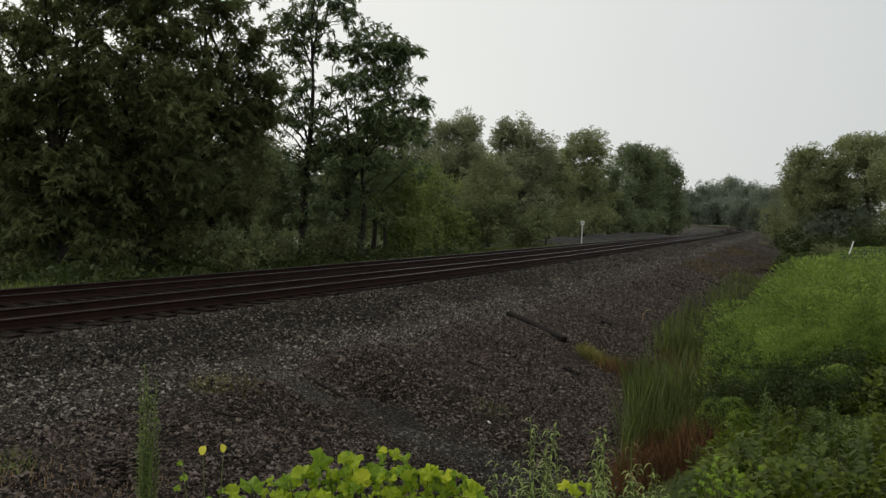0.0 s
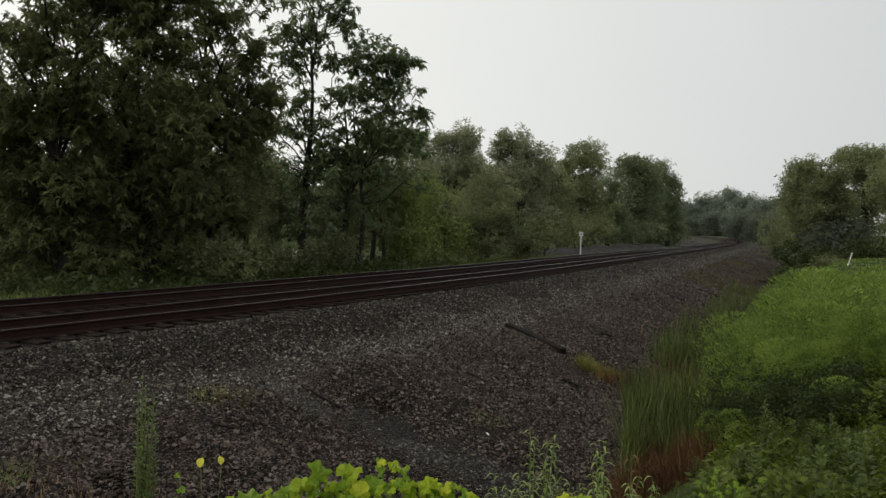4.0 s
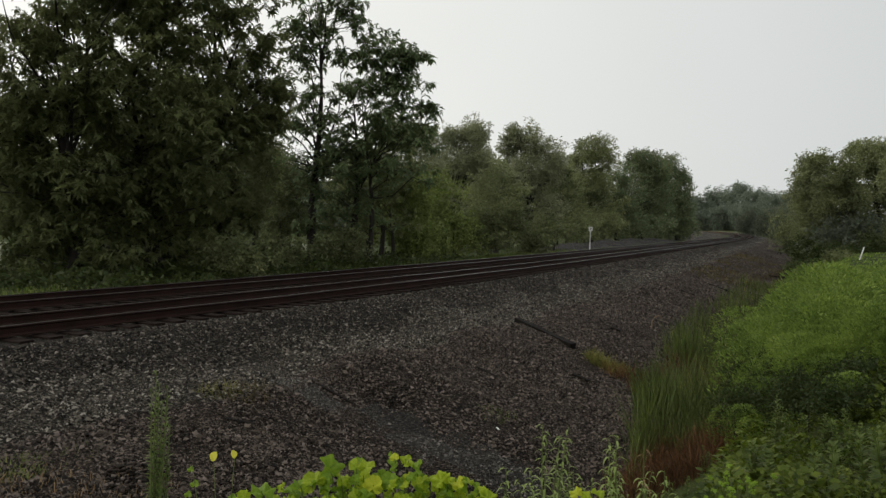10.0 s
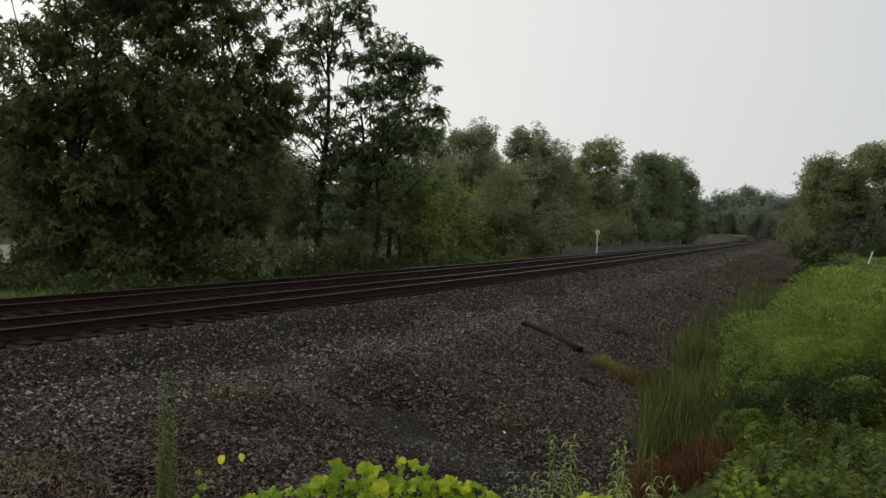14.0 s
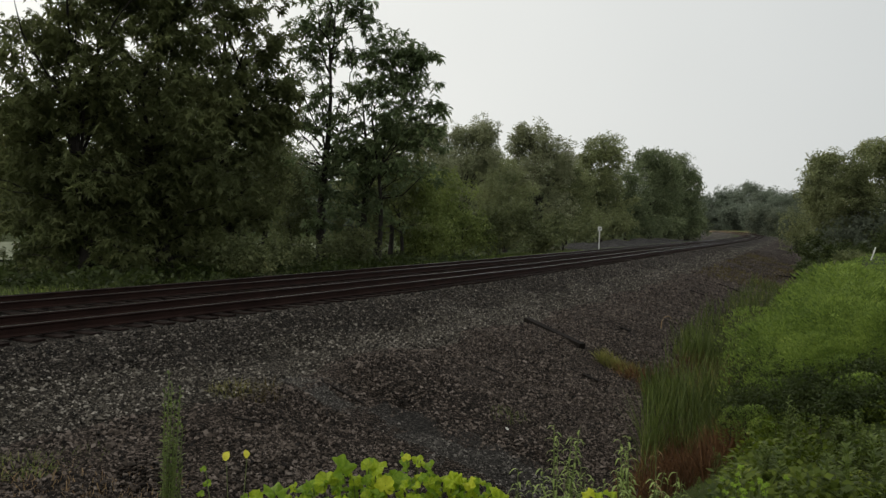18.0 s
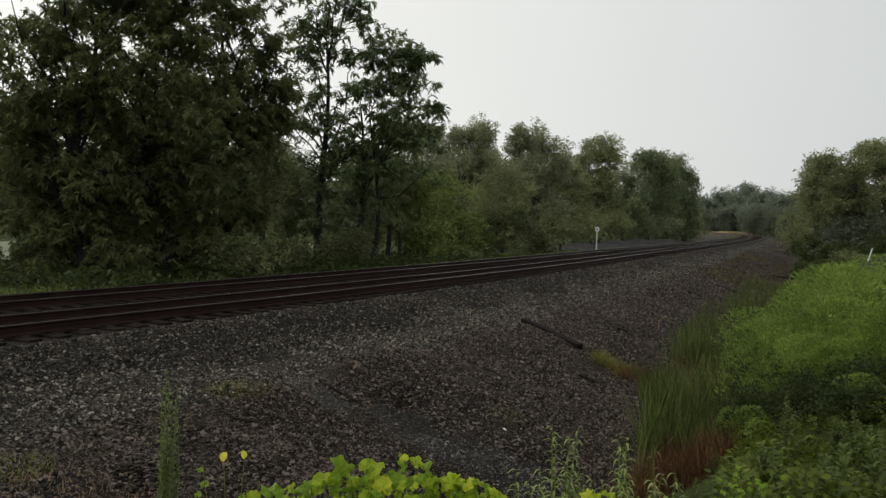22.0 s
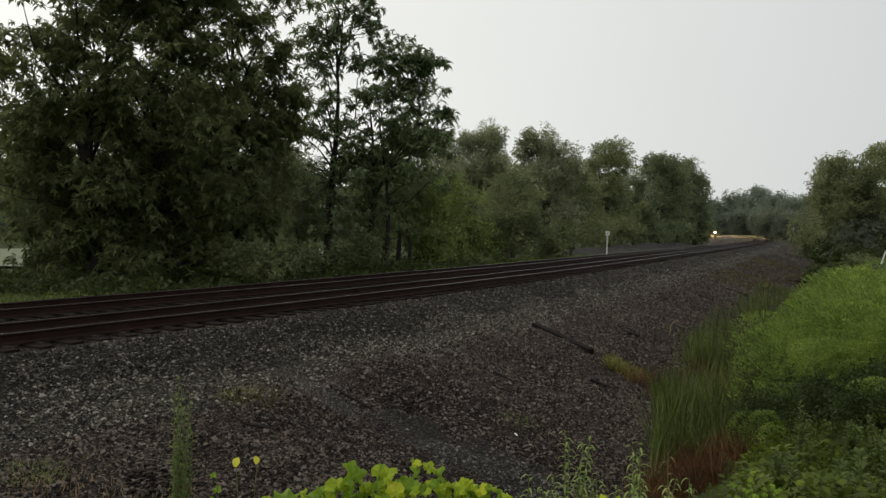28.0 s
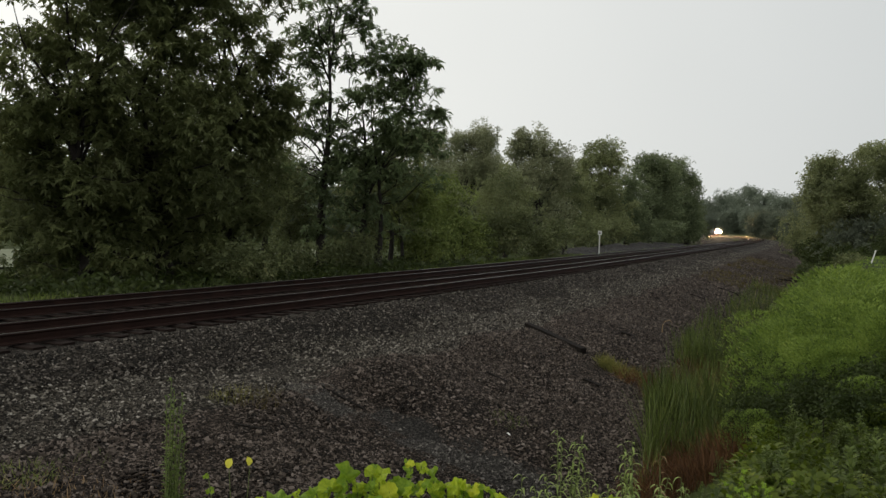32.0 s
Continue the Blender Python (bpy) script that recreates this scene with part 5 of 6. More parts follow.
def build_sign():
    x, y = line(68.6, 7.4)
    z = level1(x, y)
    p = thing("lineside_sign", pose(float(x), float(y), z - 0.05, 0, 2, 0), "thin white lineside post with a small square plate", "sign")
    part("post", box_bm(0.095, 0.08, 2.3, (0, 0, 1.15), 0.012), M_WHITE, p)
    plate = part("plate", box_bm(0.36, 0.03, 0.38, (0, -0.055, 2.28), 0.01), M_WHITE, p, "square white plate with a dark mark")
    part("mark", box_bm(0.11, 0.012, 0.13, (0, -0.077, 2.27), 0.004), M_DARK, plate, "dark blurred mark")


build_sign()


def build_leaning_post():
    x, y = 22.95, 41.77
    p = thing("marker_post", pose(x, y, level1(x, y) - 0.1, 0, 19, 0), "short white marker post leaning in the tall grass", "post")
    part("post", box_bm(0.06, 0.05, 0.84, (0, 0, 0.42), 0.01), M_WHITE, p)


build_leaning_post()


def build_timber(name, a, b, w, h, label, mat, sink=0.4):
    """A squared timber or stick lying on the bank between two points of the plan."""
    a, b = Vector((a[0], a[1], level1(*a))), Vector((b[0], b[1], level1(*b)))
    ln = (b - a).length
    lift = max(level1(*(a.lerp(b, u).xy)) - a.lerp(b, u).z for u in (0.2, 0.4, 0.5, 0.6, 0.8))
    bm = box_bm(ln, w, h, (0, 0, 0), min(w, h) * 0.12)
    bmesh.ops.subdivide_edges(bm, edges=[e for e in bm.edges if e.calc_length() > ln * 0.7], cuts=6)
    for v in bm.verts:
        k = noise.noise(v.co * 3.1 + a) * 0.09
        v.co.y *= 1 + k
        v.co.z += k * h * 0.5
    m = (b - a).to_track_quat("X", "Z").to_matrix().to_4x4()
    m.translation = (a + b) / 2 + Vector((0, 0, h * (0.5 - sink) + 0.5 * max(lift, 0)))
    me = bpy.data.meshes.new(name)
    bm.to_mesh(me)
    bm.free()
    me.materials.append(mat)
    ob = new(name, me)
    ob.matrix_basis = m
    return tagged(ob, label, "timber" if name == "old_sleeper" else "stick")


build_timber("old_sleeper", (2.03, 19.82), (3.15, 17.92), 0.18, 0.14, "discarded dark sleeper half buried in the gravel slope", M_OLDTIE, 0.28)
for a, b, w in (((0.72, 14.79), (1.1, 14.45), 0.06), ((4.72, 20.95), (4.95, 20.8), 0.15), ((2.7, 15.4), (3.0, 15.2), 0.09), ((-2.76, 9.83), (-2.37, 9.9), 0.05),
                ((10.4, 33.0), (10.9, 32.6), 0.07), ((23.4, 54.5), (24.3, 52.6), 0.13), ((-1.9, 11.9), (-1.3, 11.6), 0.05), ((5.6, 19.2), (6.1, 18.2), 0.06),
                ((25.5, 57.6), (26.1, 56.2), 0.14), ((13.4, 38.0), (14.4, 37.0), 0.14)):
    build_timber("stick", a, b, w, w * 0.8, "dark piece of waste wood lying on the gravel slope", M_OLDTIE, 0.35)


def build_scraps():
    bm = bmesh.new()
    bmesh.ops.create_grid(bm, x_segments=4, y_segments=3, size=0.5)
    for v in bm.verts:
        v.co = Vector((v.co.x * 0.035, v.co.y * 0.06, 0.015 + 0.02 * noise.noise(v.co * 4)))
    bmesh.ops.solidify(bm, geom=bm.faces[:], thickness=0.002)
    me = bpy.data.meshes.new("litter_scrap")
    bm.to_mesh(me)
    bm.free()
    me.materials.append(M_WHITE)
    x, y = 0.88, 11.44
    ob = new("litter_scrap", me)
    ob.matrix_basis = pose(x, y, level1(x, y) + 0.035, 25, 0, 40)
    tagged(ob, "small crumpled white scrap lying on the gravel", "litter")
    x, y = 6.2, 22.3
    z = level1(x, y)
    v, f = limb([(0, 0, -0.05), (0.02, 0, 0.2), (0.1, 0.02, 0.33), (0.24, 0.05, 0.36), (0.33, 0.08, 0.27)], [0.014, 0.013, 0.012, 0.01, 0.006], 6)
    ob = new("bent_twig", mesh_of("bent_twig", v, f, M_STRAW, smooth=True))
    ob.matrix_basis = pose(x, y, z)
    tagged(ob, "pale dry twig arching over the edge of the reeds", "twig")


build_scraps()

# ---------------------------------------------------------------- ground plants
def blade(bend=0.35):
    """A grass blade of unit height and width, bent over."""
    z = np.array([0.0, 0.45, 0.8, 1.0])
    y = bend * z ** 2
    w = np.array([0.5, 0.42, 0.25, 0.04])
    zz = z - 0.25 * bend * z ** 3
    v = np.concatenate([np.stack([-w, y, zz], -1), np.stack([w, y, zz], -1)])
    return v, np.array([(0, 4, 5, 1), (1, 5, 6, 2), (2, 6, 7, 3)])


def spread_sq(n, s0, s1, q0, q1, r, near=0.0):
    """Points of a stretch of the plan; near > 0 thins them out along s."""
    u = r.uniform(0, 1, n)
    s = s0 + (s1 - s0) * u ** (1 + near)
    q = r.uniform(q0, q1, n)
    x, y = line(s, -q)
    return x, y, s, q


def blades(name, x, y, h, w, mat, seed, label, category, bend=0.35, tilt=0.25, dz=0.0):
    r = np.random.default_rng(seed)
    n = len(x)
    pos = np.stack([x, y, level(x, y) - 0.03 + dz], -1)
    pv, pf = blade(bend)
    hh = h * r.uniform(0.55, 1.15, n)
    ww = np.broadcast_to(w, (n,)) * r.uniform(0.6, 1.3, n)
    v, f = scatter(pv, pf, pos, turns(n, tilt, r), np.stack([ww, hh, hh], -1))
    return tagged(new(name, mesh_of(name, v, f, mat)), label, category, kind="stuff")


def patchy(x, y, r, size=1.0, keep=0.5):
    k = np.sin(x / size * 1.7 + 1.3 * np.sin(y / size)) * np.sin(y / size * 1.3 + 0.8 * np.cos(x / size * 0.7))
    return k + r.uniform(-0.6, 0.6, len(x)) > 1 - 2 * keep


def far_verge():
    r = np.random.default_rng(11)
    x, y, s, q = spread_sq(11000, 3, 150, -11.5, -7.7, r, 0.7)
    # little grass grows in the shade of the tall trees
    k = patchy(x, y, r, 2.0, 0.75) & ((s < 15.5) | (s > 23.5) | (r.uniform(0, 1, len(x)) < 0.12))
    blades("verge_grass", x[k], y[k], 0.30, 0.02 + 0.0004 * s[k], M_GRASS, 12, "low yellow-green grass along the far track", "grass")


def wood_floor():
    """Low leafy growth on the ground under the railside trees."""
    r = np.random.default_rng(29)
    x, y = r.uniform(-22, 2, 5200), r.uniform(24, 50, 5200)
    s, q = place(x, y)
    k = (q < -8.6) & (q > -26) & patchy(x, y, r, 1.6, 0.7)
    x, y, q = x[k], y[k], q[k]
    h = np.interp(q, [-14, -9.5, -8.6], [0.55, 0.4, 0.16]) * r.uniform(0.5, 1.2, len(x))
    z = level(x, y) + h * r.uniform(0.1, 0.9, len(x))
    # the leaf colour here includes the shade of the trees above
    v, f = scatter(TUFT[0], TUFT[1], np.stack([x, y, z], -1), turns(len(x), 0.9, r), r.uniform(0.26, 0.5, len(x)))
    tagged(new("undergrowth", mesh_of("undergrowth", v, f, M_LEAF_SHADED)), "low green undergrowth beneath the railside trees, shade put into its colour", "undergrowth", kind="stuff")


def reeds():
    r = np.random.default_rng(13)
    x, y, s, q = spread_sq(14500, 8.9, 20, 7.8, 10.25, r, 0.9)
    x2, y2, s2, q2 = spread_sq(5000, 18, 48, 7.0, 9.6, r, 0.5)
    x, y, s = np.concatenate([x, x2]), np.concatenate([y, y2]), np.concatenate([s, s2])
    edge = np.interp(s, [9, 14.5, 22, 35, 48], [9.5, 8.1, 7.2, 6.7, 6.9])
    q = np.concatenate([q, q2])
    # two stands with a gap of dead growth between them
    k = patchy(x, y, r, 0.9, 0.62) & (q > edge) & ~((s < 10.6) & (q > 9.45)) & ((s < 14.8) | (s > 18.6) | (r.uniform(0, 1, len(s)) < 0.12))
    h = np.interp(s[k], [9, 14, 20, 48], [1.25, 1.15, 0.95, 0.7])
    h = h * (0.8 + 0.3 * np.sin(x[k] * 2.1 + 1.0) * np.sin(y[k] * 1.7))
    blades("cattails", x[k], y[k], h, 0.010 + 0.0003 * s[k], M_REED, 14, "upright dark green cattails in the wet ditch", "reeds", 0.3, 0.24)
    x, y, s, q = spread_sq(3200, 8.5, 12.6, 9.3, 10.6, r)
    x2, y2, s2, q2 = spread_sq(1500, 14.4, 18.8, 7.9, 9.9, r)
    x, y = np.concatenate([x, x2]), np.concatenate([y, y2])
    blades("dead_cattails", x, y, 0.5, 0.009, M_DRY, 15, "dead brown stalks at the foot of the cattails", "reeds", 0.5, 0.55)


def feather_plant(n=270, lo=0.06, hi=0.13):
    """A soft many-branched weed of unit height, its twigs set with fine leaves."""
    r = np.random.default_rng(77)
    dv, df = diamond(0.34)
    t = 0.12 + 0.88 * r.uniform(0, 1, n) ** 0.6
    a = r.uniform(0, 2 * np.pi, n)
    # most of the leaf sits on the outside of a rounded, lumpy crown
    lump = 1 + 0.22 * np.sin(3 * a + 5 * t) * np.sin(7 * t + 1.3)
    rad = 0.44 * lump * np.sqrt(np.clip(1 - ((t - 0.42) / 0.6) ** 2, 0.02, 1)) * r.uniform(0, 1, n) ** 0.28
    pos = np.stack([rad * np.cos(a), rad * np.sin(a), t], -1)
    # leaves point outwards and up
    yv = np.stack([np.cos(a) * 0.7, np.sin(a) * 0.7, np.full(n, 0.75)], -1) + r.normal(size=(n, 3)) * 0.35
    yv /= np.linalg.norm(yv, axis=1)[:, None]
    xv = np.cross(yv, r.normal(size=(n, 3)))
    xv /= np.linalg.norm(xv, axis=1)[:, None]
    rot = np.stack([xv, yv, np.cross(xv, yv)], -1)
    v, f = scatter(dv, df, pos, rot, r.uniform(lo, hi, n))
    bv, bf = blade(0.05)
    sv, sf = scatter(bv, bf, np.zeros((3, 3)), turns(3, 0.06, r), np.array([(0.006, 1, 0.9)] * 3))
    return joined([(v, f), (sv, sf)])


def feather_weeds():
    r = np.random.default_rng(17)
    x, y, s, q = spread_sq(2600, 10.0, 46, 9.6, 16.0, r, 0.7)
    # the mass ends in a rounded edge towards the ditch and towards the camera
    k = (q > np.interp(s, [10, 13, 16], [10.7, 10.2, 9.75]) + 0.3 * np.sin(s * 0.55)) & ~((s < 11) & (q > 14.5))
    x, y, s, q = x[k], y[k], s[k], q[k]
    kept = []
    for i in range(len(x)):
        room = 0.52 + 0.012 * (s[i] - 10)
        if all((x[i] - x[j]) ** 2 + (y[i] - y[j]) ** 2 > room * room for j in kept):
            kept.append(i)
    x, y, s, q = x[kept], y[kept], s[kept], q[kept]
    # a few smaller plants stand out in front of the mass
    x2, y2, s2, q2 = spread_sq(38, 8.4, 10.4, 10.6, 14.6, r)
    x, y, s, q = (np.concatenate(p) for p in ((x, x2), (y, y2), (s, s2), (q, q2)))
    n = len(x)
    g = level(x, y)
    h = np.interp(s, [8.6, 9.9, 10.4, 22, 46], [0.45, 0.75, 1.4, 1.25, 0.9])
    # the stand swells and sinks in billows a stride or two wide
    swell = 0.5 + 0.5 * np.sin(x * 3.0 + 1.1 * np.sin(y * 1.3)) * np.sin(y * 2.3 + 0.9 * np.sin(x * 1.7))
    h = np.clip(np.minimum(h, 1.36 - 0.036 * s - g), 0.18, 2) * r.uniform(0.82, 1.12, n) * (0.62 + 0.52 * swell)
    pos = np.stack([x, y, g - 0.05], -1)
    rot, near, mid = turns(n, 0.12, r), s < 15, (s >= 15) & (s < 24)
    sc = np.stack([h * 1.15, h * 1.15, h], -1)
    forms = ((feather_plant(1700, 0.026, 0.058), near), (feather_plant(1150, 0.029, 0.062), mid), (feather_plant(560, 0.040, 0.085), ~near & ~mid))
    v, f = joined([scatter(*form, pos[k], rot[k], sc[k]) for form, k in forms])
    tagged(new("feathery_weeds", mesh_of("feathery_weeds", v, f, M_WEED)), "soft bright green feathery weeds covering the bank", "weeds", kind="stuff")
    x, y, s, q = spread_sq(12000, 30, 68, 9.4, 27, r, 0.6)
    blades("bank_grass", x, y, np.interp(s, [30, 42], [0.26, 0.12]), 0.065 + 0.0006 * s, M_WEED, 18, "long bright green grass on the bank", "grass", 0.3, 0.3)


def near_herbs():
    """Broad-leaved herbs on the near bank: leafy stems in a thick stand."""
    r = np.random.default_rng(19)
    dv, df = diamond(0.62)
    n = 80
    t = r.uniform(0.1, 1.0, n)
    a = np.arange(n) * 2.4
    pos = np.stack([0.03 * np.cos(a), 0.03 * np.sin(a), t], -1)
    yv = np.stack([np.cos(a), np.sin(a), 0.35 + 0.4 * t], -1)
    yv /= np.linalg.norm(yv, axis=1)[:, None]
    xv = np.cross(yv, np.array([[0, 0, 1.0]]))
    xv /= np.linalg.norm(xv, axis=1)[:, None]
    lv, lf = scatter(dv, df, pos, np.stack([xv, yv, np.cross(xv, yv)], -1), 0.16 * (1.15 - 0.7 * t))
    bv, bf = blade(0.03)
    sv, sf = scatter(bv, bf, np.zeros((2, 3)), turns(2, 0.03, r), np.array([(0.025, 1, 1.0)] * 2))
    pv, pf = joined([(lv, lf), (sv, sf)])
    x, y, s, q = spread_sq(260, 4.8, 9.3, 10.3, 15.5, r)
    m = len(x)
    h = r.uniform(0.25, 0.6, m) * np.interp(s, [4.8, 6.0, 7.0, 9.3], [1.0, 0.85, 0.6, 0.45])
    p = np.stack([x, y, level(x, y) - 0.03], -1)
    v, f = scatter(pv, pf, p, turns(m, 0.2, r), h)
    tagged(new("bank_herbs", mesh_of("bank_herbs", v, f, M_HERB2)), "upright leafy green herbs on the near bank", "herbs", kind="stuff")
    # between them rounded cushions of small leaves, with dark hollows between the cushions
    n = 210
    t, a = r.uniform(0.05, 1.0, n) ** 0.7, r.uniform(0, 2 * np.pi, n)
    rad = (0.62 + 0.14 * np.sin(3 * a + 2)) * np.sqrt(np.clip(1 - (t / 1.02) ** 2, 0.02, 1)) * r.uniform(0, 1, n) ** 0.3
    yv = np.stack([np.cos(a), np.sin(a), r.uniform(-0.2, 0.9, n)], -1) + r.normal(size=(n, 3)) * 0.4
    yv /= np.linalg.norm(yv, axis=1)[:, None]
    xv = np.cross(yv, np.array([[0, 0, 1.0]]) + r.normal(size=(n, 3)) * 0.4)
    xv /= np.linalg.norm(xv, axis=1)[:, None]
    cv, cf = scatter(*diamond(0.7), np.stack([rad * np.cos(a), rad * np.sin(a), t], -1), np.stack([xv, yv, np.cross(xv, yv)], -1), r.uniform(0.07, 0.16, n))
    x, y, s, q = spread_sq(660, 4.6, 11.0, 10.25, 16.0, r)
    k = q > np.interp(s, [6.0, 7.5, 8.5], [10.3, 10.9, 11.3])
    x, y, s, q = x[k], y[k], s[k], q[k]
    m = len(x)
    h = r.uniform(0.16, 0.46, m) * (0.8 + 0.45 * np.sin(x * 3.1 + y) * np.sin(y * 2.7 - x))
    p = np.stack([x, y, level(x, y) - 0.04], -1)
    wide = h * r.uniform(0.8, 1.25, m)
    v, f = scatter(cv, cf, p, turns(m, 0.3, r), np.stack([wide, wide, h], -1))
    tagged(new("leafy_cushions", mesh_of("leafy_cushions", v, f, M_HERB)), "low cushions of small green leaves covering the near bank", "herbs", kind="stuff")
    x, y, s, q = spread_sq(9000, 2, 10.2, 9.9, 16.5, r)
    blades("bank_undergrowth", x, y, 0.09, 0.012, M_GRASS, 20, "green grass between the herbs on the near bank", "grass", 0.4, 0.4)


def slope_tufts():
    r = np.random.default_rng(23)
    for x0, y0, n, rad, h, mat, lab in ((3.62, 17.2, 420, 0.3, 0.32, M_TUFT, "yellowing grass tuft"), (3.95, 16.95, 260, 0.28, 0.24, M_TUFT, "yellowing grass tuft"),
                                        (0.95, 12.1, 120, 0.35, 0.14, M_GRASS, "sparse grass tuft"), (-3.10, 10.77, 110, 0.28, 0.2, M_TUFT, "sparse grass tuft"),
                                        (-2.75, 10.83, 130, 0.35, 0.22, M_OLIVE, "sparse grass tuft"), (-4.29, 7.74, 240, 0.3, 0.14, M_GRASS, "low grass tuft"),
                                        (-3.96, 8.18, 90, 0.3, 0.11, M_GRASS, "low grass tuft"), (-3.86, 7.41, 420, 0.5, 0.12, M_STRAW, "tuft of dry straw"),
                                        (-3.06, 7.74, 300, 0.4, 0.11, M_STRAW, "tuft of dry straw"), (4.1, 16.4, 300, 0.5, 0.35, M_DRY, "brown weed tuft")):
        a, d = r.uniform(0, 2 * np.pi, n), rad * np.sqrt(r.uniform(0, 1, n))
        blades("grass_tuft", x0 + d * np.cos(a), y0 + d * np.sin(a) * 1.3, h, 0.013 if mat is M_STRAW or y0 > 12.5 else 0.008, mat, int(n + 10 * y0), lab + " growing through the gravel", "grass tuft", 0.6, 1.1 if mat is M_STRAW else 0.6)
    x, y, s, q = spread_sq(4200, 42, 84, 4.4, 9.2, r)
    k = patchy(x, y, r, 2.4, 0.42)
    blades("slope_weeds", x[k], y[k], 0.3, 0.035, M_OLIVE, 24, "olive and brown weeds on the far gravel slope", "weeds", 0.5, 0.5)


far_verge()
wood_floor()
reeds()
feather_weeds()
near_herbs()
slope_tufts()


# ---------------------------------------------------------------- plants in the foreground
def lobed_leaf(seed):
    """A vine leaf about one unit wide with a scalloped edge, a notch at its stalk and a cupped blade."""
    r = random.Random(seed)
    bm = bmesh.new()
    c = bm.verts.new((0, -0.1, 0.0))
    ring = []
    n = 40
    ph = r.uniform(-0.2, 0.2)
    for i in range(n):
        a = -math.pi / 2 + 2 * math.pi * (i + 0.5) / n
        lobe = 0.41 + 0.075 * abs(math.sin(4.5 * (a + ph))) + 0.03 * math.cos(3 * (a - math.pi / 2)) + 0.012 * r.uniform(-1, 1)
        notch = 1 - 0.6 * math.exp(-((a + math.pi / 2) / 0.28) ** 2) - 0.6 * math.exp(-((a - 1.5 * math.pi) / 0.28) ** 2)
        x, y = lobe * notch * math.cos(a) * 1.08, lobe * notch * math.sin(a)
        ring.append(bm.verts.new((x, y, 0.5 * x * x - 0.35 * y * y + 0.085 * math.sin(4.5 * a + seed) * (1 + r.random()))))
    mids = [bm.verts.new(c.co.lerp(v.co, 0.6) + Vector((0, 0, 0.06 * math.cos(i * math.pi * 10 / n)))) for i, v in enumerate(ring)]
    for i in range(n):
        j = (i + 1) % n
        bm.faces.new((c, mids[i], mids[j]))
        bm.faces.new((mids[i], ring[i], ring[j], mids[j]))
    me = bpy.data.meshes.new("leaf")
    bm.to_mesh(me)
    bm.free()
    for p in me.polygons:
        p.use_smooth = True
    return me


def stem_mesh(paths, mat):
    v, f = joined([limb(p, np.linspace(r0, r1, len(p)), 6) for p, r0, r1 in paths])
    return mesh_of("stem", v, f, mat, smooth=True)


def face_to(x, y, z, tilt, turn, roll, size):
    """Pose of a leaf; tilt from lying flat towards facing -y."""
    return pose(x, y, z, tilt, roll, turn) @ Matrix.Diagonal((size, size, size, 1))


def build_vine():
    r = random.Random(41)
    gx, gy = -0.2, 2.75
    z0 = level1(gx, gy)
    vine = thing("vine", pose(gx, gy, z0), "bright yellow-green vine with scalloped leaves over a low shrub", "vine")
    shapes = [lobed_leaf(i) for i in range(4)]
    kinds = []
    for mat in (M_VINE_OLD, M_VINE, M_VINE_NEW, M_YELLOW_LEAF):
        row = [me.copy() for me in shapes]
        for me in row:
            me.materials.append(mat)
        kinds.append(row)
    top = 0.745 - z0
    # leaves of the crest: along x, height against the usual crest, width, age (3 the youngest)
    crest = [(-0.195, -0.046, 0.085, 0), (-0.104, -0.042, 0.055, 1), (-0.061, -0.042, 0.06, 1), (0.038, 0.0, 0.03, 3), (0.076, -0.028, 0.051, 1), (0.121, -0.05, 0.055, 0), (0.081, -0.085, 0.055, 2), (0.016, -0.093, 0.077, 0), (-0.037, -0.099, 0.072, 3), (-0.077, -0.087, 0.064, 2), (-0.158, -0.099, 0.051, 1), (-0.264, -0.109, 0.081, 1), (-0.304, -0.127, 0.06, 0), (-0.446, -0.143, 0.077, 0), (-0.503, -0.149, 0.055, 1), (-0.375, -0.127, 0.047, 1), (0.17, -0.095, 0.064, 1), (0.202, -0.087, 0.06, 2), (0.232, -0.091, 0.06, 2), (0.267, -0.097, 0.055, 3), (0.137, -0.119, 0.077, 0), (0.299, -0.135, 0.055, 0), (0.34, -0.139, 0.064, 0), (0.368, -0.151, 0.06, 1), (0.688, -0.131, 0.047, 3), (0.722, -0.147, 0.06, 2), (0.773, -0.147, 0.064, 1)]
    stems = []
    for k in range(5):
        ex = -0.55 + 0.3 * k
        stems.append((np.array([(ex * 0.2, 0.02 * k, -0.05), (ex * 0.5, 0.05, top * 0.5), (ex, 0.03 * math.sin(k), top * 0.9)]), 0.014, 0.004))
    for x, z, w, age in crest:
        stems.append((np.array([(x * 0.93, 0.04, top + z - 0.16), (x * 0.97, 0.03, top + z - 0.07), (x, 0.01, top + z)]), 0.003, 0.0015))
    for st in stems:
        part_me("stem", stem_mesh([st], M_STEM), vine)
    for x, z, w, age in crest:
        part_me("leaf", kinds[age][r.randrange(4)], vine, at=face_to(x, r.uniform(-0.04, 0.04), top + z - 0.008, r.uniform(18, 76), r.uniform(-75, 75), r.uniform(-35, 35), w * r.uniform(0.95, 1.2)))
    for k in range(260):
        x, z, w, age = crest[r.randrange(24)]
        low = r.uniform(0.01, 0.2)
        part_me("leaf", kinds[r.choice((0, 0, 0, 1, 1, 2))][r.randrange(4)], vine, at=face_to(x + r.uniform(-0.05, 0.05), r.uniform(-0.08, 0.1), top + z - low, r.uniform(15, 75), r.uniform(-80, 80), r.uniform(-30, 30), r.uniform(0.03, 0.062)))


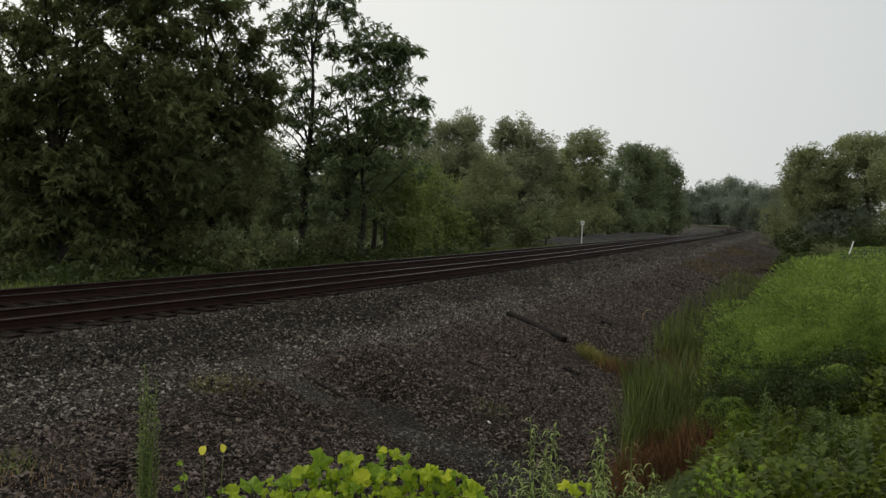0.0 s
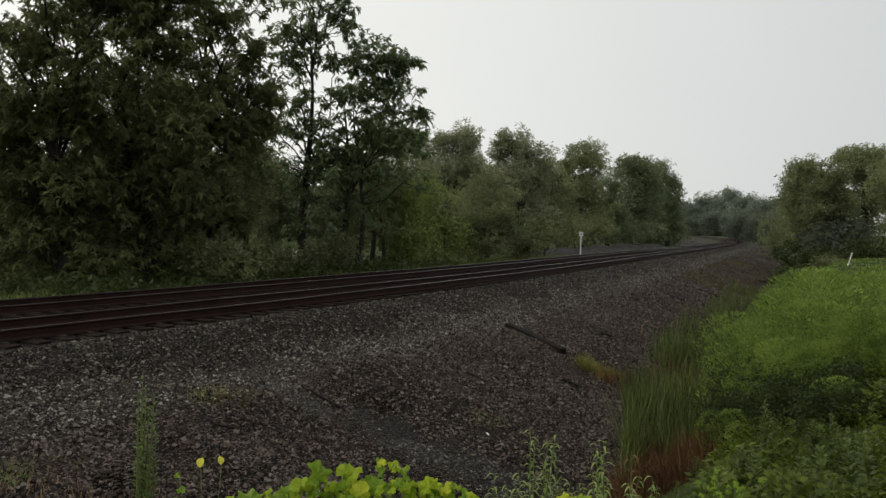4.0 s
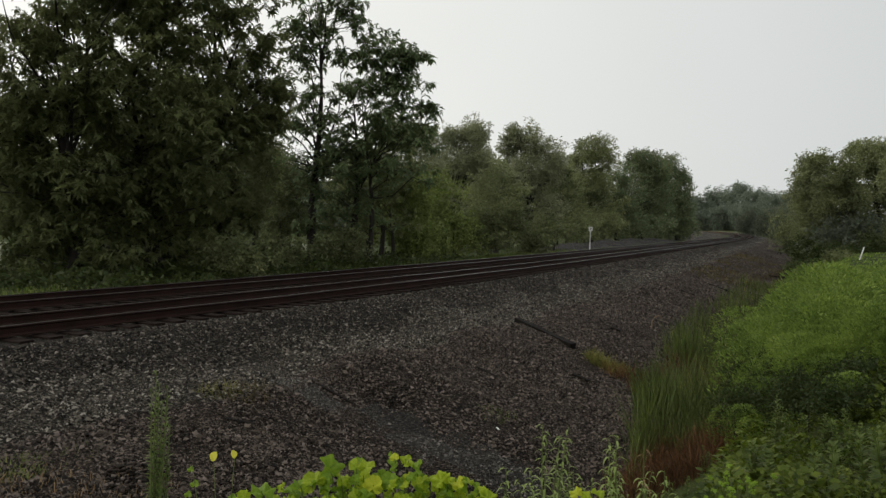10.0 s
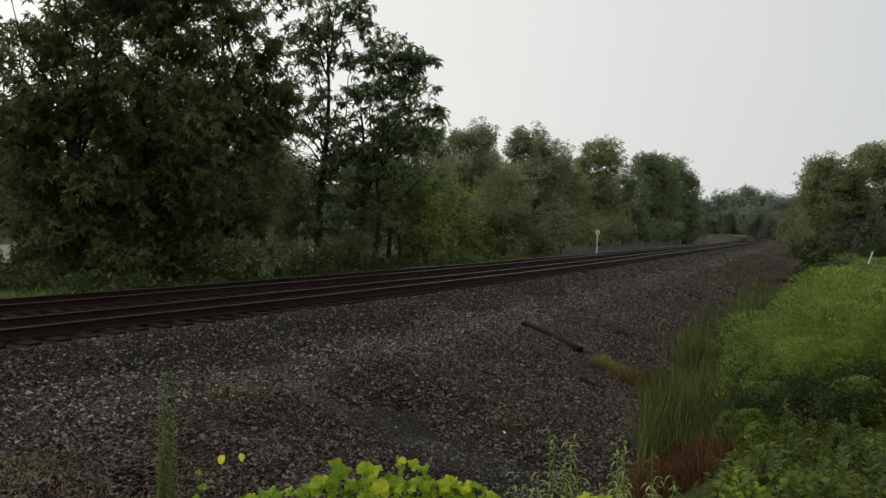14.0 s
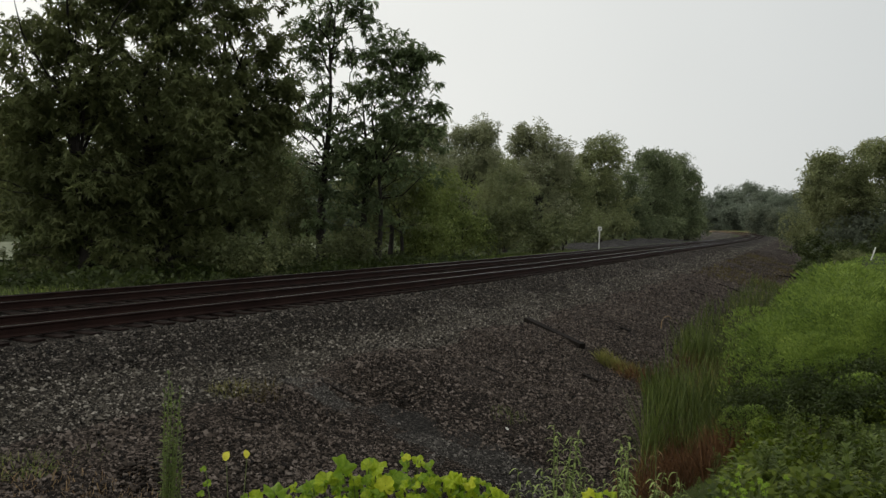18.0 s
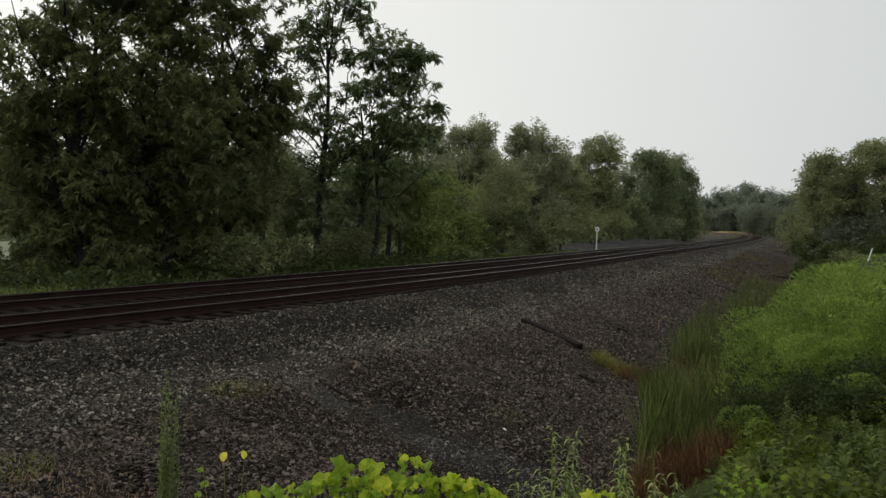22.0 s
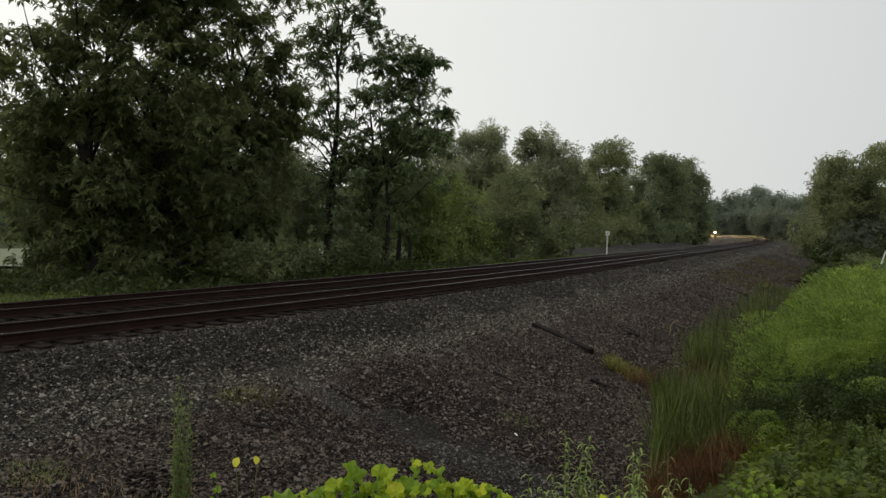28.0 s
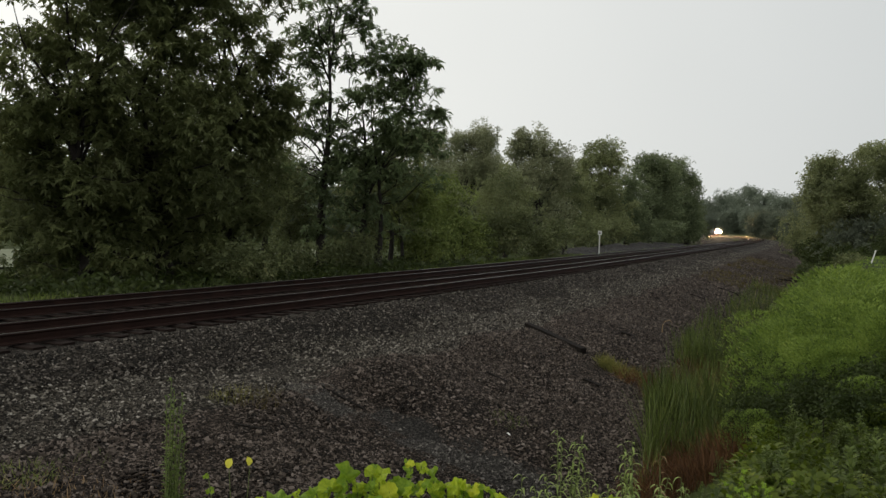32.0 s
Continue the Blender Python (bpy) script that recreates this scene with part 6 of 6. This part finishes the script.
def build_broadleaf_weed(x, y, top, seed):
    r = random.Random(seed)
    z0 = level1(x, y)
    w = thing("broadleaf_weed", pose(x, y, z0), "broad-leaved yellow-green weed at the edge of the bank", "weed")
    h = top - z0
    shapes = [lobed_leaf(20 + i) for i in range(3)]
    for me in shapes:
        me.materials.append(M_VINE_OLD)
    stems, spots = [], []
    for k in range(60):
        a, d = r.uniform(0, 6.28), 0.21 * math.sqrt(r.random())
        e = (d * math.cos(a), d * math.sin(a), h * r.uniform(0.55, 1.0))
        stems.append((np.array([(0, 0, -0.05), (e[0] * 0.6, e[1] * 0.6, e[2] * 0.6), e]), 0.006, 0.002))
        spots.append(e)
    for st in stems:
        part_me("stem", stem_mesh([st], M_STEM), w)
    for e in spots:
        part_me("leaf", shapes[r.randrange(3)], w, at=face_to(*e, r.uniform(5, 60), r.uniform(-80, 80), r.uniform(-25, 25), r.uniform(0.022, 0.045)))


def build_yellow_weed():
    gx, gy = -0.83, 2.87
    z0 = level1(gx, gy)
    w = thing("yellowing_weed", pose(gx, gy, z0), "thin weed with a few bright yellow leaves", "weed")
    h = 0.70 - z0
    stem = [(np.array([(0, 0, -0.05), (0.01, 0.0, h * 0.6), (-0.02, 0, h)]), 0.003, 0.0015), (np.array([(0.005, 0, h * 0.7), (0.04, 0, h * 0.9), (0.06, 0, h)]), 0.0025, 0.0015),
            (np.array([(0.0, 0, h * 0.7), (-0.07, 0, h * 0.88), (-0.1, 0, h - 0.04)]), 0.0025, 0.0015)]
    for st in stem:
        part_me("stem", stem_mesh([st], M_STEM), w)
    ly, lg = narrow_leaf(M_YELLOW, 0.5, 0.42), lobed_leaf(12)
    lg.materials.append(M_VINE_OLD)
    for x, z, s, turn in ((-0.022, h - 0.02, 0.042, -28), (0.058, h - 0.01, 0.037, 55)):
        part_me("leaf", ly, w, "bright yellow leaf", at=face_to(x, -0.01, z, 68, turn, 12, s))
    for x, z, s in ((-0.105, h - 0.055, 0.026), (-0.09, h - 0.11, 0.034), (-0.115, h - 0.15, 0.03), (0.0, h - 0.2, 0.04), (0.05, h - 0.16, 0.03)):
        part_me("leaf", lg, w, at=face_to(x, 0, z, 55, -15, 0, s))


def narrow_leaf(mat, arch=0.7, wide=0.12):
    """A narrow arching leaf of unit length along +y."""
    t = np.linspace(0, 1, 6)
    y, z = t * (1 - 0.25 * arch * t), 0.45 * t - arch * t ** 2.2
    w = wide * np.sin(np.clip(t * 0.95 + 0.05, 0, 1) * np.pi) ** 0.7
    v = np.concatenate([np.stack([-w, y, z + 0.03], -1), np.stack([0 * w, y, z], -1), np.stack([w, y, z + 0.03], -1)])
    f = [(i, i + 6, i + 7, i + 1) for i in range(5)] + [(i + 6, i + 12, i + 13, i + 7) for i in range(5)]
    return mesh_of("leaf", v, np.array(f), mat, smooth=True)


def build_leafy_stalk(name, x, y, top, leaf_len, count, mat, label, seed, wide=0.12, arch=0.7, shrink=0.6, low=0.35, branches=1, flare=0.05, lean=0.0):
    r = random.Random(seed)
    z0 = level1(x, y)
    p = thing(name, pose(x, y, z0), label, "weed")
    h = top - z0
    paths = []
    for b in range(branches):
        bx, by = r.uniform(-1, 1) * flare * (b > 0), r.uniform(-1, 1) * flare * (b > 0)
        hb = h * (1 if b == 0 else r.uniform(0.84, 0.98))
        paths.append((np.array([(0, 0, -0.05), (bx * 0.3 + lean * 0.2, by * 0.3, hb * 0.5), (bx * 0.8 + lean * 0.7, by * 0.8, hb * 0.85), (bx * 1.2 + lean, by * 1.2, hb)]), 0.007, 0.0015))
    for st in paths:
        part_me("stem", stem_mesh([st], M_STEM), p)
    me = narrow_leaf(mat, arch, wide)
    form = (np.array([v.co[:] for v in me.vertices]), np.array([q.vertices[:] for q in me.polygons]))
    rest = []
    for b in range(branches):
        pts = paths[b][0]
        for i in range(count // branches):
            t = low + (1 - low) * (i + r.random()) / (count // branches)
            q = [float(np.interp(t, [0, 0.5, 0.85, 1], pts[:, k])) for k in range(3)]
            ln = leaf_len * (1 - shrink * (t - low) / (1 - low)) * r.uniform(0.75, 1.15)
            m = pose(q[0], q[1], q[2], r.uniform(-10, 40), 0, (i * 137.5 + r.uniform(-20, 20)) % 360) @ Matrix.Diagonal((ln, ln, ln, 1))
            if i % 8 == 0 or count < 300:
                part_me("leaf", me, p, at=m)
            else:
                m = np.array(m)
                rest.append((form[0] @ m[:3, :3].T + m[:3, 3], form[1]))
    if rest:
        part_me("foliage", mesh_of("foliage", *joined(rest), mat, smooth=True), p)["kind"] = "stuff"


build_vine()
build_yellow_weed()
build_leafy_stalk("tall_weed", -1.155, 3.0, 0.995, 0.040, 2800, M_HERB3, "tall narrow green weed standing before the gravel", 51, 0.16, 0.35, 0.35, 0.25, 16, 0.040, 0.045)
PALE = "pale green weed with many thin stems and curling narrow leaves"
for x, y, top, count, seed, branches, flare in ((0.43, 3.2, 0.735, 190, 52, 7, 0.12), (0.74, 3.2, 0.69, 230, 53, 8, 0.13), (0.56, 3.3, 0.55, 130, 54, 6, 0.12),
                                                (0.96, 3.25, 0.52, 110, 55, 5, 0.09), (0.27, 3.1, 0.58, 110, 56, 5, 0.1), (0.62, 3.1, 0.52, 120, 57, 6, 0.12)):
    build_leafy_stalk("grass_weed", x, y, top, 0.066, 3 * count, M_PALELEAF, PALE, seed, 0.10, 1.0, 0.3, 0.4, branches + 3, flare * 1.15)
build_leafy_stalk("dry_weed", 0.87, 3.25, 0.63, 0.07, 40, M_STRAW, "dry straw-coloured weed arching over the ditch", 58, 0.07, 1.1, 0.3, 0.6, 3, 0.1)
for x, y, top, seed in ((2.88, 6.5, 0.14, 61), (3.3, 6.5, -0.02, 63), (2.3, 5.6, 0.0, 65)):
    build_leafy_stalk("tall_weed", x, y, top, 0.11, 150, M_HERB2, "tall narrow green weed rising above the bank herbs", seed, 0.12, 0.4, 0.55, 0.35, 3, 0.06)
build_broadleaf_weed(1.78, 4.5, 0.1, 71)


# ---------------------------------------------------------------- loose ballast stones
def build_stones():
    r = np.random.default_rng(61)
    protos = []
    for k in range(8):
        c = np.array([(a, b, d) for a in (-0.5, 0.5) for b in (-0.5, 0.5) for d in (-0.5, 0.5)]) * np.array([1.65, 0.92, 0.5])
        c = c + r.normal(size=c.shape) * 0.13
        protos.append(c)
    pf = np.array([(0, 1, 3, 2), (4, 6, 7, 5), (0, 4, 5, 1), (2, 3, 7, 6), (1, 5, 7, 3), (0, 2, 6, 4)])
    # most stones are sharp flakes half sunk among the others
    flakes = []
    for k in range(8):
        c = np.array([(-0.8, -0.5, -0.3), (0.8, -0.5, -0.3), (0.8, 0.5, -0.3), (-0.8, 0.5, -0.3), (0, 0, 0.42)])
        flakes.append(c * np.array([1, 1, 1.25]) + r.normal(size=c.shape) * np.array([0.25, 0.18, 0.14]))
    flake_f = np.array([(0, 1, 4), (1, 2, 4), (2, 3, 4), (3, 0, 4)])
    shared = [mesh_of("stone", p, pf, m) for m in M_STONES for p in protos]
    x, y, s, q = spread_sq(205000, 2.5, 42, 0.72, 9.6, r, 1.1)
    x2, y2, s2, q2 = spread_sq(22000, 42, 100, 0.72, 8.8, r, 0.6)
    x, y, s, q = (np.concatenate(p) for p in ((x, x2), (y, y2), (s, s2), (q, q2)))
    # those far to the side lie under the near bank's weeds
    k = np.abs(x) < 0.68 * y + 0.6
    x, y, s, q = x[k], y[k], s[k], q[k]
    n = len(x)
    z = level(x, y) + 0.022
    zn = zone(q, x, y)
    size = np.clip(r.lognormal(math.log(0.0215), 0.36, n), 0.011, 0.056) * np.interp(s, [9, 18, 42, 43, 95], [1.06, 1.15, 1.5, 1.6, 2.1]) * np.where(zn == 3, 0.75, 1.0)
    rot = turns(n, 0.42, r)
    near = np.argsort((x + 3.2) ** 2 + (y - 8.0) ** 2)[:290]
    mask = np.ones(n, bool)
    mask[near] = False
    for i in near:
        m = Matrix([list(row) for row in rot[i]]).to_4x4()
        m.translation = (float(x[i]), float(y[i]), float(z[i]) + 0.008)
        part_me("stone", shared[int(i) % 8 + 8 * int(zn[i])], ballast, at=m @ Matrix.Diagonal((*[float(size[i])] * 3, 1)))
    idx = np.nonzero(mask)[0]
    pcs, mats = [], []
    for k in range(8):
        sel = idx[idx % 8 == k]
        mats.append(np.repeat(zn[sel], 4))
        pcs.append(scatter(flakes[k], flake_f, np.stack([x[sel], y[sel], z[sel] - 0.012 + r.uniform(-0.008, 0.014, len(sel))], -1), rot[sel], size[sel]))
    v, f = joined(pcs)
    part_me("loose_stones", mesh_of("loose_stones", v, f, M_STONES, np.concatenate(mats)), ballast)["kind"] = "stuff"


build_stones()


# ---------------------------------------------------------------- locomotive
def hood_bm(radius, length, m):
    """An open tube of thin sheet."""
    bm = bmesh.new()
    rings = []
    for rr, z in ((radius, 0), (radius, length), (radius * 1.08, length), (radius * 1.08, 0)):
        rings.append([bm.verts.new(m @ Vector((rr * math.cos(a), rr * math.sin(a), z))) for a in [i * math.pi / 10 for i in range(20)]])
    for k in range(4):
        u, v = rings[k], rings[(k + 1) % 4]
        for i in range(20):
            bm.faces.new((u[i], u[(i + 1) % 20], v[(i + 1) % 20], v[i]))
    return bm


def build_loco():
    """A diesel locomotive; its front looks along -y, rail top is z = 0."""
    lo = thing("locomotive", pose(0, 0, 0), "dark diesel locomotive with glaring headlights coming round the curve", "locomotive")
    part("underframe", box_bm(3.0, 20.0, 0.45, (0, 0, 1.35), 0.06), M_DARK, lo)
    part("long_hood", box_bm(2.1, 12.6, 2.5, (0, 3.2, 2.8), 0.12), M_DARK, lo)
    cab = part("cab", box_bm(3.05, 2.6, 2.75, (0, -4.6, 2.95), 0.12), M_DARK, lo)
    for sx in (-0.75, 0.75):
        part("windscreen", box_bm(1.1, 0.04, 0.7, (sx, -5.91, 3.65), 0.02), M_GLASS, cab, "dark windscreen pane")
    for sx in (-1.54, 1.54):
        part("side_window", box_bm(0.04, 1.2, 0.7, (sx, -4.6, 3.6), 0.02), M_GLASS, cab, "dark side window pane")
    part("nose", box_bm(1.9, 2.4, 1.75, (0, -7.0, 2.45), 0.2), M_DARK, lo)
    part("front_platform", box_bm(2.9, 1.6, 0.25, (0, -9.2, 1.45), 0.05), M_DARK, lo)
    part("snow_plough", box_bm(2.9, 0.25, 0.8, (0, -10.15, 0.65), 0.08), M_STEEL, lo)
    part("coupler", box_bm(0.35, 0.8, 0.35, (0, -10.5, 0.95), 0.08), M_STEEL, lo)
    part("fuel_tank", box_bm(2.6, 5.2, 0.9, (0, 0, 0.75), 0.2), M_DARK, lo)
    for yy in (2.2, 4.6, 7.0):
        part("roof_fan", tube_bm(0.75, 0.7, 0.25, Matrix.Translation((0, yy, 4.15)), 20), M_STEEL, lo)
    part("exhaust_stack", box_bm(0.5, 0.9, 0.3, (0, -0.6, 4.15), 0.04), M_STEEL, lo)
    for sx in (-1.42, 1.42):
        for yy in (-9.6, -8.0, -2.0, 1.0, 4.0, 7.0, 9.6):
            part("handrail_post", tube_bm(0.02, 0.02, 1.0, Matrix.Translation((sx, yy, 2.05)), 8), M_WHITE, lo)
        part("handrail", tube_bm(0.02, 0.02, 11.6, Matrix.Translation((sx, 3.8, 2.55)) @ Matrix.Rotation(radians(90), 4, "X"), 8), M_WHITE, lo)
    for yy in (-6.2, 6.2):
        tk = part("bogie", box_bm(2.3, 4.2, 0.5, (0, yy, 0.75), 0.08), M_DARK, lo)
        for wy in (-1.55, 0, 1.55):
            for sx in (-0.75, 0.75):
                wb = tube_bm(0.51, 0.51, 0.13, Matrix.Translation((sx, yy + wy, 0.51)) @ Matrix.Rotation(radians(90), 4, "Y"), 24)
                tube_bm(0.55, 0.55, 0.03, Matrix.Translation((sx * 0.91, yy + wy, 0.51)) @ Matrix.Rotation(radians(90), 4, "Y"), 24, wb)
                part("wheel", wb, M_STEEL, tk)
    # tubes and boxes round the lamps are added to narrow their beams
    face = Matrix.Rotation(radians(90), 4, "X")
    for sx, zz, rr in ((-0.36, 3.05, 0.3), (0.36, 3.05, 0.3)):
        part("headlight", tube_bm(rr, rr * 0.8, 0.16, Matrix.Translation((sx, -8.26, zz)) @ face, 20), M_LAMP, lo, "glaring warm headlight")
        part("added_beam_hood", hood_bm(rr * 1.12, 1.35, Matrix.Translation((sx, -8.12, zz)) @ face), M_DARK, lo)
    for sx in (-1.05, 1.05):
        part("ditch_light", tube_bm(0.26, 0.22, 0.16, Matrix.Translation((sx, -10.05, 1.75)) @ face, 20), M_LAMP, lo, "glaring low ditch light")
        part("added_beam_hood", hood_bm(0.29, 1.2, Matrix.Translation((sx, -9.93, 1.75)) @ face), M_DARK, lo)
        part("added_light_block", box_bm(0.66, 0.10, 0.66, (sx, -9.90, 1.80), 0.02), M_DARK, lo)
    return lo


loco = build_loco()


def loco_rows():
    out = []
    for i in range(33):
        s = 496.5 + 11.7 * (32 - i)
        x, y = line(s, GAUGE / 2)
        out.append((float(i), pose(float(x), float(y), float(rise(s)), 0, 0, -math.degrees(heading(s)))))
    return out


def motions():
    walk(loco, loco_rows())


motions()
